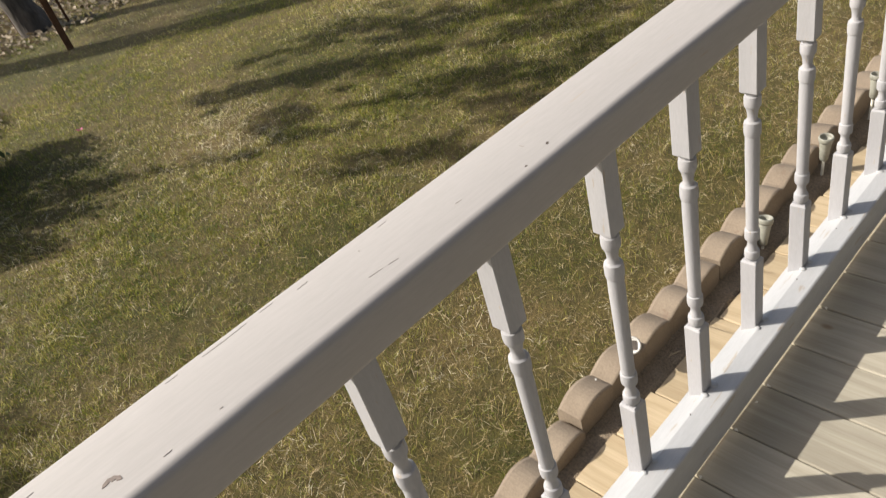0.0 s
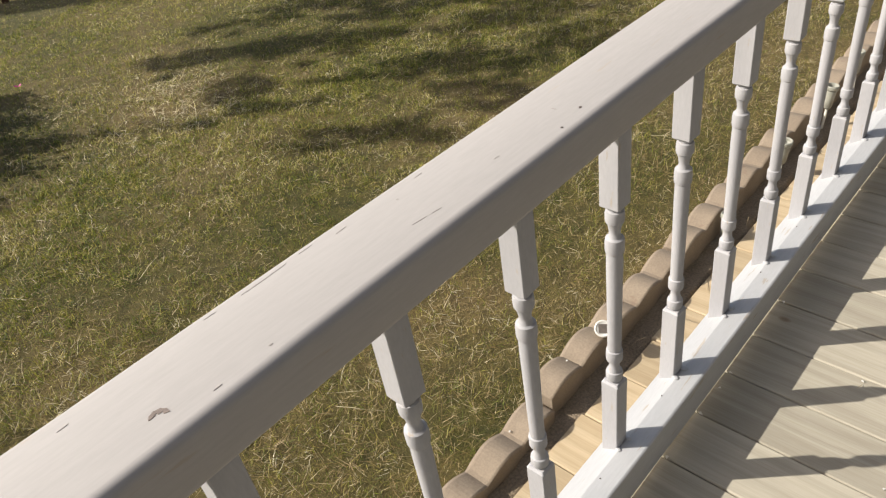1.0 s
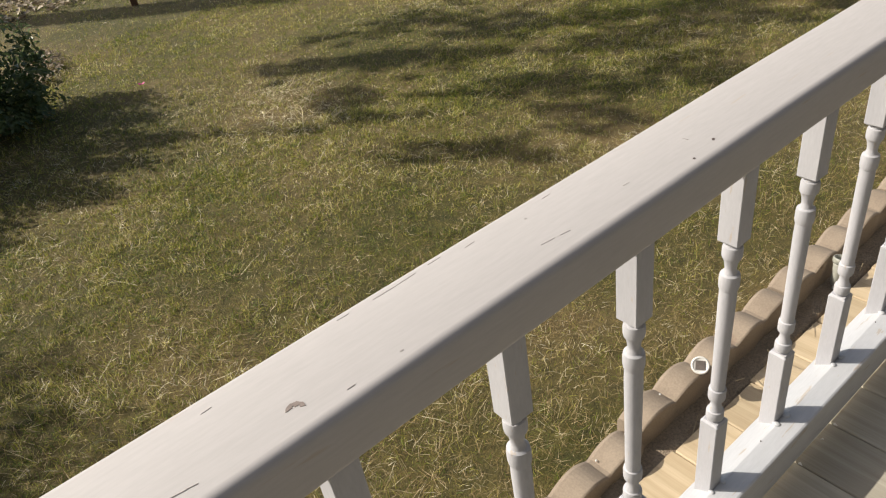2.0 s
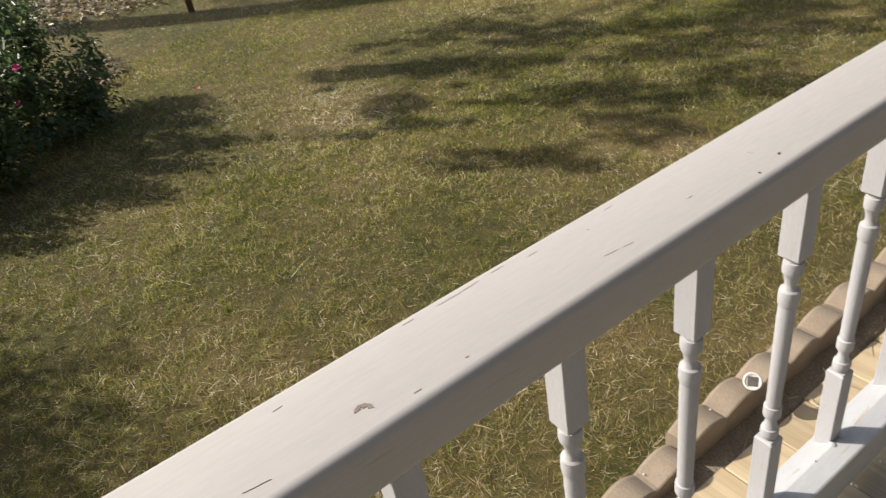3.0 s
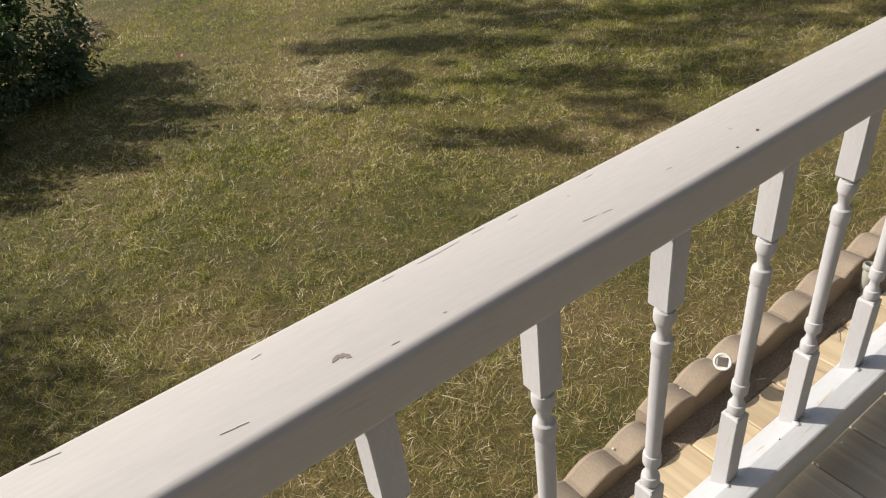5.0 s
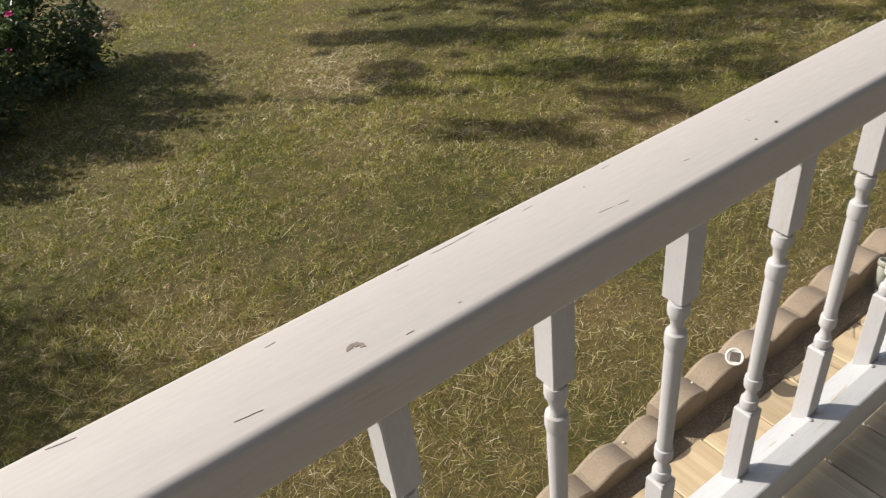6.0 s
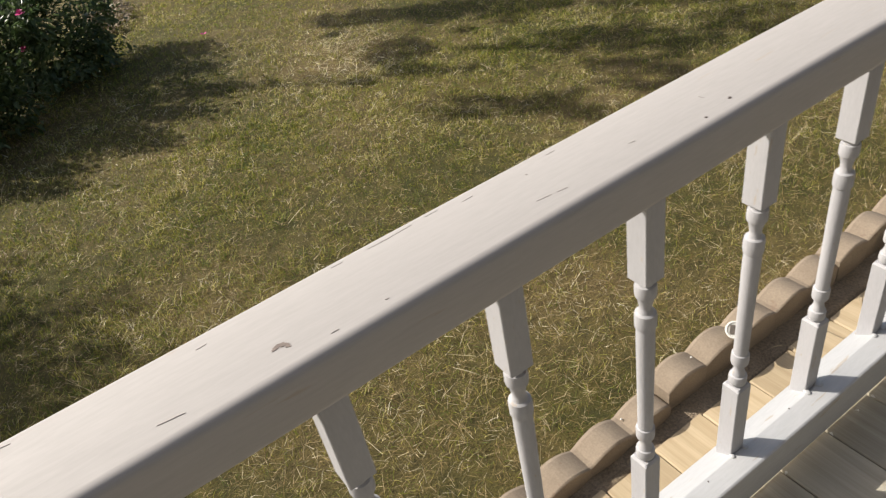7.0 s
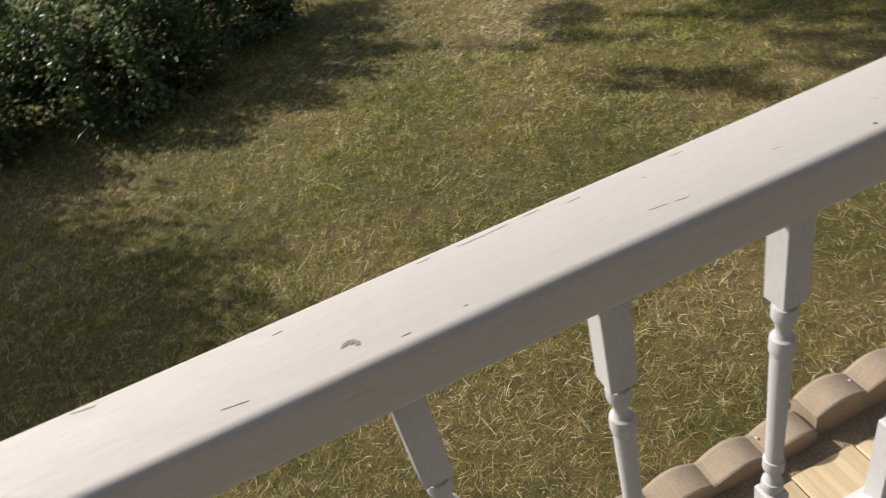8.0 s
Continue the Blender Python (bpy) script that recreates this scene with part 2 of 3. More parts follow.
def lathe(bm, profile, seg=16, centre=(0, 0)):
    """A turned body round the z axis from (radius, z) pairs, closed at both ends."""
    rows = [[bm.verts.new((centre[0] + r * math.cos(2 * math.pi * k / seg), centre[1] + r * math.sin(2 * math.pi * k / seg), z)) for k in range(seg)] for r, z in profile]
    for a, b in zip(rows, rows[1:]):
        for k in range(seg):
            bm.faces.new((a[k], a[(k + 1) % seg], b[(k + 1) % seg], b[k]))
    bm.faces.new(rows[0][::-1])
    bm.faces.new(rows[-1])
    return bm


def tube(bm, points, radii, seg=8):
    """A tapered round limb along a line of points."""
    rows = []
    for i, (p, r) in enumerate(zip(points, radii)):
        a, b = points[max(i - 1, 0)], points[min(i + 1, len(points) - 1)]
        q = (Vector(b) - Vector(a)).to_track_quat("Z", "Y")
        rows.append([bm.verts.new(Vector(p) + q @ Vector((r * math.cos(2 * math.pi * k / seg), r * math.sin(2 * math.pi * k / seg), 0))) for k in range(seg)])
    for a, b in zip(rows, rows[1:]):
        for k in range(seg):
            bm.faces.new((a[k], a[(k + 1) % seg], b[(k + 1) % seg], b[k]))
    bm.faces.new(rows[0][::-1])
    bm.faces.new(rows[-1])
    return bm


def array_mesh(name, verts, faces, material, parent=None):
    """One mesh from numpy arrays: verts n x 3, faces as a list of equal-width index arrays."""
    me = bpy.data.meshes.new(name)
    me.vertices.add(len(verts))
    me.vertices.foreach_set("co", verts.astype(np.float32).ravel())
    loops = np.concatenate([f.ravel() for f in faces])
    sizes = np.concatenate([np.full(len(f), f.shape[1]) for f in faces])
    me.loops.add(len(loops))
    me.loops.foreach_set("vertex_index", loops.astype(np.int32))
    me.polygons.add(len(sizes))
    me.polygons.foreach_set("loop_start", np.concatenate([[0], np.cumsum(sizes)[:-1]]).astype(np.int32))
    me.update(calc_edges=True)
    me.materials.append(material)
    ob = new(name, me)
    ob.parent = parent
    return ob


# ---- ground ----
def ground_z(x, y):
    """Height of the lawn: a trench beside the deck, then turf that rises a little away from it."""
    x, y = np.asarray(x, float), np.asarray(y, float)
    s = np.clip((y - 0.205) / 0.04, 0, 1)
    turf = -0.012 + 0.046 * np.clip((y - 0.25) / 1.6, 0, 1) + 0.010 * np.sin(1.7 * x + 0.6) * np.sin(1.3 * y) * np.clip(y - 0.3, 0, 1) * np.exp(-((y / 14) ** 2))
    under = 0.045 * np.clip((0.14 - y) / 0.02, 0, 1)
    dug = np.clip((x + 2.25) / 0.15, 0, 1) * np.clip((3.9 - x) / 0.15, 0, 1) * np.clip((y + 1.6) / 0.2, 0, 1)
    return turf - (turf + 0.006) * (1 - s * s * (3 - 2 * s)) * dug - under * dug


def spaced(*runs):
    return np.concatenate([np.arange(a, b, s) for a, b, s in runs])


gx = spaced((-160, -20, 20), (-20, -4, 2), (-4, 6, 0.075), (6, 20, 2), (20, 161, 20))
gy = spaced((-160, -20, 20), (-20, -1, 2), (-1, 0.1, 0.2), (0.1, 0.26, 0.01), (0.26, 3, 0.08), (3, 11, 0.25), (11, 20, 2), (20, 161, 20))
GX, GY = np.meshgrid(gx, gy)
gv = np.stack([GX, GY, ground_z(GX, GY)], -1).reshape(-1, 3)
ii = (np.arange(len(gy) - 1)[:, None] * len(gx) + np.arange(len(gx) - 1)[None]).ravel()
ground = array_mesh("ground", gv, [np.stack([ii, ii + 1, ii + 1 + len(gx), ii + len(gx)], 1)], M_SOIL)
ground.data.polygons.foreach_set("use_smooth", [True] * len(ground.data.polygons))
tagged(ground, "brown soil and thatch under a mown lawn", "ground", kind="structure")


def patchy(x, y):
    """A slow unevenness between about -1 and 1."""
    return 0.5 * np.sin(2.3 * x + 1.1 * y + 0.4) * np.sin(1.9 * y - 0.7 * x) + 0.3 * np.sin(5.1 * x - 3.3 * y) + 0.25 * np.sin(9.7 * y + 4.1 * x + 1.0)


TUFTS = np.random.default_rng(19).uniform(-1, 1, (64, 64))


def tufty(x, y, cell=0.045):
    """Random unevenness at the size of a tuft, between -1 and 1."""
    u, v = np.asarray(x) / cell + 900, np.asarray(y) / cell + 900
    i, j = np.floor(u).astype(int), np.floor(v).astype(int)
    a, b = u - i, v - j
    g = [TUFTS[(i + p) % 64, (j + q) % 64] for p, q in ((0, 0), (1, 0), (0, 1), (1, 1))]
    return (g[0] * (1 - a) + g[1] * a) * (1 - b) + (g[2] * (1 - a) + g[3] * a) * b


def blades(name, rng, areas, length, width, lean, curl, material, label, drop=None):
    """Grass as tapered, bent blades: root pair, middle pair, tip."""
    P = np.concatenate([np.stack([rng.uniform(x0, x1, n), rng.uniform(y0, y1, n)], 1) for x0, x1, y0, y1, n in areas])
    if drop is not None:
        P = P[drop(P[:, 0], P[:, 1], rng.uniform(0, 1, len(P)))]
    n = len(P)
    k = patchy(P[:, 0], P[:, 1])
    far = 1 + 0.42 * np.clip(P[:, 1] - 1.5, 0, 5)
    L = rng.uniform(*length, n) * (1 + 0.3 * k + 0.4 * tufty(P[:, 0], P[:, 1])) * far ** 0.3 * (1 - 0.30 * np.clip((P[:, 1] - 1.2) / 2.0, 0, 1))
    Wd = rng.uniform(*width, n) * far ** 0.45 * (0.60 + 0.40 * np.clip((P[:, 1] - 0.3) / 1.6, 0, 1))
    az = rng.uniform(0, 2 * np.pi, n)
    tilt = np.clip(rng.normal(*lean, n), 0.05, 1.5)
    bend = np.clip(tilt + rng.normal(*curl, n), 0.0, 1.62)
    out = np.stack([np.cos(az), np.sin(az), np.zeros(n)], 1)
    side = np.stack([-np.sin(az), np.cos(az), np.zeros(n)], 1)
    twist = rng.normal(0, 0.5, n)[:, None]
    side = side * np.cos(twist) + np.array([0, 0, 1.0]) * np.sin(twist)
    up = np.array([0, 0, 1.0])
    root = np.stack([P[:, 0], P[:, 1], ground_z(P[:, 0], P[:, 1]) - 0.002 + (0.012 * rng.uniform(0, 1, n) if lean[0] > 1.1 else 0)], 1)
    mid = root + (L * 0.5)[:, None] * (out * np.sin(tilt)[:, None] + up * np.cos(tilt)[:, None])
    tip = mid + (L * 0.5)[:, None] * (out * np.sin(bend)[:, None] + up * np.cos(bend)[:, None])
    h = (Wd * 0.5)[:, None] * side
    V = np.stack([root - h, root + h, mid + h * 0.8, mid - h * 0.8, tip], 1).reshape(-1, 3)
    b = np.arange(n)[:, None] * 5
    ob = array_mesh(name, V, [b + np.array([[0, 1, 2, 3]]), b + np.array([[3, 2, 4]])], material)
    return tagged(ob, label, "grass", kind="stuff")


rng = np.random.default_rng(7)


STRAW_SPOTS = ((1.05, 1.34, 2.25, 2.85, 300), (1.2, 1.5, 2.55, 2.9, 150), (-0.4, 4.0, 0.5, 3.4, 320), (0.35, 0.62, 4.5, 5.0, 160), (2.85, 3.1, 1.5, 1.75, 50), (-0.25, 0.05, 2.05, 2.35, 60), (0.9, 1.4, 1.6, 2.0, 60))


def edge_thin(x, y, r):
    """Turf is thinner and drier along the edging stones, and in bare spots."""
    return r < np.clip(0.17 + (y - 0.25) * 0.44, 0, 1) * np.clip(0.85 + 0.3 * patchy(x * 1.4 + 3, y * 1.4) + 0.75 * tufty(x, y), 0.12, 1.15)


lawn = blades("lawn_grass", rng, ((-1.5, 3.9, 0.262, 2.4, 310000), (-2.4, 4.3, 2.4, 4.8, 190000), (-3.2, 4.8, 4.8, 10, 100000)),
              (0.013, 0.034), (0.0010, 0.0023), (0.82, 0.36), (0.4, 0.35), M_GRASS, "mown olive-green lawn grass with yellowed blades", edge_thin)
straw = blades("dry_grass_clippings", rng, ((-1.5, 3.9, 0.262, 0.9, 30000), (-1.5, 3.9, 0.9, 1.7, 26000), (-1.5, 3.9, 1.7, 3.4, 44000), (-2.4, 4.3, 3.4, 9, 40000)),
               (0.012, 0.046), (0.0007, 0.0016), (1.2, 0.3), (0.1, 0.35), M_STRAW, "dry straw-coloured clippings scattered over the lawn")
straw_patch = blades("dry_straw_patch", rng, STRAW_SPOTS,
                     (0.04, 0.11), (0.0009, 0.0018), (1.3, 0.15), (0.15, 0.2), M_PALE, "patch of long pale dry straw lying on the grass")


# ---- unseen wall behind, closing the place, added to block sky light ----
bm = bmesh.new()
for i in range(26):
    z = -0.1 + i * 0.19
    prism(bm, [(-1.46, z), (-1.402, z), (-1.412, z + 0.19), (-1.46, z + 0.19)], -6, 7)
wall = tagged(part("wall_light_block", bm, M_SIDING), "dark lapped siding wall behind the deck, added unseen to block sky light", "wall", kind="structure")

# ---- deck ----
PITCH, JOINT = 0.1455, 0.776
deck = thing("deck", "low wooden deck of tan weathered planks", "deck", kind="structure")


def plank_mesh():
    bm = bmesh.new()
    w, e = PITCH / 2 - 0.0013, 0.003
    out = [(-w, -0.036), (w, -0.036), (w, -e), (w - 0.0012, -0.0012), (w - e, 0), (-w + e, 0), (-w + 0.0012, -0.0012), (-w, -e)]
    rows = [[bm.verts.new((x, y, z)) for x, z in out] for y in (-1.53, 0.0)]
    for j in range(8):
        bm.faces.new((rows[0][j], rows[0][(j + 1) % 8], rows[1][(j + 1) % 8], rows[1][j]))
    bm.faces.new(rows[0][::-1])
    bm.faces.new(rows[1])
    bmesh.ops.recalc_face_normals(bm, faces=bm.faces[:])
    me = bpy.data.meshes.new("deck_board")
    bm.to_mesh(me)
    bm.free()
    me.materials.append(M_DECK)
    return me


plank = plank_mesh()
random.seed(11)
for k in range(-19, 20):
    x = JOINT + (k + 0.5) * PITCH
    b = new("deck_board", plank)
    b.parent = deck
    b.location = (x, 0.139 + random.uniform(-0.005, 0.006) - 0.012 * (x - 0.8), random.uniform(-0.0015, 0.001))
    b.rotation_euler = (0, radians(random.uniform(-0.25, 0.25)), 0)
bm = bmesh.new()
prism(bm, [(0.055, -0.119), (0.093, -0.119), (0.093, -0.039), (0.055, -0.039)], -1.9, 3.6)
part("rim_joist", bm, M_DECK, deck)

# ---- railing ----
railing = thing("railing", "white painted wooden porch railing with turned spindles", "railing")
X0, X1 = -1.75, 3.45
TOP, UNDER = 0.918, 0.855


def rail_wave(x, y, z):
    k = 0.0012 * math.sin(3.1 * x + 0.5) + 0.0006 * math.sin(11.3 * x)
    return k * (1 if y < 0 else 0.6), 0.0002 * math.sin(4.3 * x + y * 20)


bm = prism(bmesh.new(), rounded(-0.0625, UNDER, 0.0455, TOP, (0.010, 0.010, 0.009, 0.011)), X0, X1, 130, rail_wave)
top_rail = part("top_rail", bm, M_PAINT, railing, "worn off-white top rail with rounded edges", True)
bm = prism(bmesh.new(), [(-0.061, 0.0348), (-0.0185, 0.0348), (-0.0183, 0.0785), (0.0295, 0.0785), (0.0295, 0.0945), (0.027, 0.098), (-0.0175, 0.1268), (-0.020, 0.1278), (-0.057, 0.1278), (-0.0602, 0.1264), (-0.0615, 0.123)], X0, X1, 90,
           lambda x, y, z: (0.0008 * math.sin(5 * x), 0.0006 * math.sin(3.7 * x + 1)))
bottom_rail = part("bottom_rail", bm, M_BOTTOM, railing, "white bottom rail with a sloping outer top")


def spindle_mesh():
    bm = bmesh.new()
    h = 0.0170

    def block(z0, z1, low, high):
        """Square part with its ends eased in towards the turning."""
        zs = [(z0, 0.80 if low else 1), (z0 + (0.0035 if low else 0), 1), (z1 - (0.0045 if high else 0), 1), (z1, 0.80 if high else 1)]
        rows = []
        for z, k in zs:
            c, e = h * k, 0.0016
            rows.append([bm.verts.new((a, b, z)) for a, b in ((-c + e, -c), (c - e, -c), (c, -c + e), (c, c - e), (c - e, c), (-c + e, c), (-c, c - e), (-c, -c + e))])
        for a, b in zip(rows, rows[1:]):
            for j in range(8):
                if (a[j].co - b[j].co).length > 1e-6:
                    bm.faces.new((a[j], a[(j + 1) % 8], b[(j + 1) % 8], b[j]))
        bm.faces.new(rows[0][::-1])
        bm.faces.new(rows[-1])

    block(0.085, 0.304, False, True)
    block(0.685, 0.8565, True, False)
    flat = len(bm.faces)
    turning = [(0.0108, 0.296), (0.0108, 0.3025), (0.0140, 0.3035), (0.0151, 0.308), (0.0152, 0.3185), (0.0142, 0.323), (0.0120, 0.3245), (0.0106, 0.330), (0.0090, 0.337), (0.0092, 0.345), (0.0108, 0.350), (0.0138, 0.3515),
               (0.0147, 0.355), (0.0148, 0.371), (0.0142, 0.3755), (0.0121, 0.377), (0.0122, 0.42), (0.0129, 0.50), (0.0136, 0.57), (0.0132, 0.6035), (0.0146, 0.605), (0.0155, 0.610), (0.0156, 0.625), (0.0146, 0.632),
               (0.0112, 0.6345), (0.0089, 0.640), (0.0091, 0.646), (0.0105, 0.655), (0.0130, 0.6625), (0.0144, 0.664), (0.0151, 0.668), (0.0151, 0.680), (0.0142, 0.6845), (0.0110, 0.6855), (0.0108, 0.696)]
    turning = [(r, z + (0.004 if z < 0.40 else -0.007 if z > 0.59 else 0.0)) for r, z in turning]
    lathe(bm, turning, 20)
    # crisp shoulders where the chisel cut in
    crisp = {round(turning[i][1], 5) for i in (1, 2, 5, 6, 10, 11, 14, 15, 19, 20, 23, 24, 28, 29, 32, 33)}
    for e in bm.edges:
        za, zb = (v.co.z for v in e.verts)
        if abs(za - zb) < 1e-6 and round(za, 5) in crisp:
            e.smooth = False
    bm.faces.ensure_lookup_table()
    for f in bm.faces[flat:]:
        f.smooth = len(f.verts) == 4
    bmesh.ops.recalc_face_normals(bm, faces=bm.faces[:])
    me = bpy.data.meshes.new("baluster")
    bm.to_mesh(me)
    bm.free()
    me.materials.append(M_SPINDLE)
    return me


spindle = spindle_mesh()
SPACING = 0.224
random.seed(5)
for k in range(-7, 15):
    b = new("baluster", spindle)
    b.parent = railing
    b.location = (k * SPACING + random.uniform(-0.0015, 0.0015), 0.001 + random.uniform(-0.001, 0.001), 0)
    b.rotation_euler = (radians(random.uniform(-0.2, 0.2)), radians(random.uniform(-0.2, 0.2)), radians(random.uniform(-2.0, 2.0)))
random.seed(17)
for k in range(-7, 15):
    for side in (-1, 1):
        x, y = k * SPACING + side * 0.017, -0.019 + random.uniform(-0.002, 0.001)
        m = Matrix.Translation((x, y, 0.1275)) @ Matrix.Rotation(radians(random.uniform(-25, 25)), 4, "Z") @ Matrix.Diagonal((random.uniform(0.005, 0.009), random.uniform(0.006, 0.011), random.uniform(0.002, 0.0045), 1))
        bm = bmesh.new()
        bmesh.ops.create_icosphere(bm, subdivisions=2, radius=1, matrix=m)
        part("paint_fillet", bm, M_BOTTOM, bottom_rail, "", True)
for x in (X0 - 0.044, X1 + 0.044):
    bm = bmesh.new()
    prism(bm, rounded(-0.052, 0.001, 0.037, 0.96, (0.002, 0.002, 0.006, 0.006), 2), x - 0.0445, x + 0.0445)
    part("post", bm, M_BOTTOM, railing)


def mark(name, x, y, length, width, turn, material, label, seed):
    """A thin ragged flake lying on the top rail."""
    r = random.Random(seed)
    bm = bmesh.new()
    n = 12
    ring = []
    for i in range(n):
        a = 2 * math.pi * i / n
        k = r.uniform(0.7, 1.15)
        ring.append((length / 2 * math.cos(a) * k, width / 2 * math.sin(a) * k))
    c, s = math.cos(radians(turn)), math.sin(radians(turn))
    rows = [[bm.verts.new((x + (a * c - b * s) * q, y + (a * s + b * c) * q, z)) for a, b in ring] for z, q in ((TOP - 0.002, 1.0), (TOP + 0.0005, 0.98))]
    for j in range(n):
        bm.faces.new((rows[0][j], rows[0][(j + 1) % n], rows[1][(j + 1) % n], rows[1][j]))
    bm.faces.new(rows[1])
    bm.faces.new(rows[0][::-1])
    return part(name, bm, material, top_rail, label)


SX, SY = -0.024, -0.029
bm = bmesh.new()
chip = []
for i in range(15):
    u = i / 14
    a = radians(10 + 185 * u)
    thick = 0.0022 + 0.0030 * math.sin(math.pi * u) ** 0.6 + 0.0011 * math.sin(17 * u) + 0.0006 * math.sin(41 * u)
    chip.append([(0.0085 - k * thick) * (0.5 if k else 1) + (0 if not k else 0.5 * (0.0085 - thick)) for k in (0, 1)] + [a])
ring = [(r0, a) for r0, r1, a in chip] + [(r1, a) for r0, r1, a in reversed(chip)]
way_r, way_u = Vector((0.82, -0.57, 0)), Vector((0.57, 0.82, 0))
rows = [[bm.verts.new(Vector((SX, SY - 0.002, z)) + way_r * (0.98 * r * math.cos(a)) + way_u * (0.9 * r * math.sin(a) + 0.0005 * math.sin(9 * a))) for r, a in ring] for z in (TOP - 0.002, TOP + 0.0004)]
for j in range(len(ring)):
    bm.faces.new((rows[0][j], rows[0][(j + 1) % len(ring)], rows[1][(j + 1) % len(ring)], rows[1][j]))
bm.faces.new(rows[1])
part("paint_chip", bm, M_CHIP, top_rail, "brown crescent chip of bared wood")
mark("nail_head", 0.537, -0.037, 0.006, 0.0045, 20, M_NAIL, "rusted nail head", 4)
mark("nail_head", 0.487, -0.046, 0.004, 0.003, 10, M_NAIL, "rusted nail head", 5)
SCRATCHES = ((-0.128, -0.038, 0.014, 0.0008, -9), (-0.117, -0.0395, 0.01, 0.0007, -12), (0.115, 0.034, 0.034, 0.0014, 0), (0.140, 0.0345, 0.02, 0.0011, 2), (0.175, 0.036, 0.018, 0.0009, 1), (0.065, 0.0350, 0.014, 0.0009, -1), (0.33, 0.031, 0.012, 0.0009, 2), (0.40, -0.021, 0.010, 0.0008, -6), (0.27, -0.029, 0.022, 0.0009, -7), (0.291, -0.032, 0.014, 0.0008, -9), (0.216, 0.029, 0.015, 0.001, 3), (0.021, -0.045, 0.010, 0.001, 0), (0.075, -0.0422, 0.004, 0.0016, 0),
             (0.285, 0.0177, 0.0025, 0.0022, 0), (-0.077, 0.024, 0.010, 0.001, 4), (-0.248, 0.034, 0.024, 0.001, -10), (0.52, -0.012, 0.0012, 0.007, 8))
for i, (x, y, l, w, a) in enumerate(SCRATCHES):
    mark("scratch", x, y, l, w, a, M_SCRATCH, "thin worn scratch in the paint", 20 + i)


# ---- edging stones ----
SLAB, CUSP = 0.61, 0.735
STONES = "row of edging stones along the deck"


def edging_mesh():
    """A standing slab of concrete whose top rises in five scallops."""
    bm = bmesh.new()
    n, rows = 60, []
    for i in range(n + 1):
        x = (SLAB - 0.006) * i / n
        u = (x / (SLAB / 5)) % 1.0
        hump = 4 * u * (1 - u) if i not in (0, n) else 0.0
        z = 0.023 + 0.024 * hump + 0.0012 * math.sin(47 * x) * hump
        near = 0.004 * (1 - hump) - 0.004
        k = 0.002 * math.sin(31 * x)
        rows.append([bm.verts.new((x, y, q)) for y, q in ((-0.016 + near, -0.16), (-0.016 + near, z - 0.006), (-0.0145 + near + k * 0.3, z - 0.0018), (-0.011 + near, z), (0.040, z - 0.001), (0.048 + k * 0.3, z - 0.005), (0.052, z - 0.014), (0.052, -0.16))])
    for a, b in zip(rows, rows[1:]):
        for j in range(8):
            f = bm.faces.new((a[j], a[(j + 1) % 8], b[(j + 1) % 8], b[j]))
    bm.faces.new(rows[0][::-1])
    bm.faces.new(rows[-1])
    bmesh.ops.recalc_face_normals(bm, faces=bm.faces[:])
    me = bpy.data.meshes.new("edging_stone")
    bm.to_mesh(me)
    bm.free()
    me.materials.append(M_CONCRETE)
    return me


slab = edging_mesh()
random.seed(3)
for k in range(-4, 5):
    s = new("edging_stone", slab)
    s.location = (CUSP + k * SLAB, 0.202 + random.uniform(-0.002, 0.002) + (0.012 if k >= 0 else 0), (0.0, 0.029, 0.030, 0.034, 0.030, 0.030)[max(k, -1) + 1] + random.uniform(-0.003, 0.003))
    s.rotation_euler = (radians(random.uniform(-2, 2)), radians(random.uniform(-0.5, 0.5)), radians(random.uniform(-0.6, 0.6)))
    tagged(s, "brown scalloped concrete edging stone beside the deck", "edging stone", STONES)


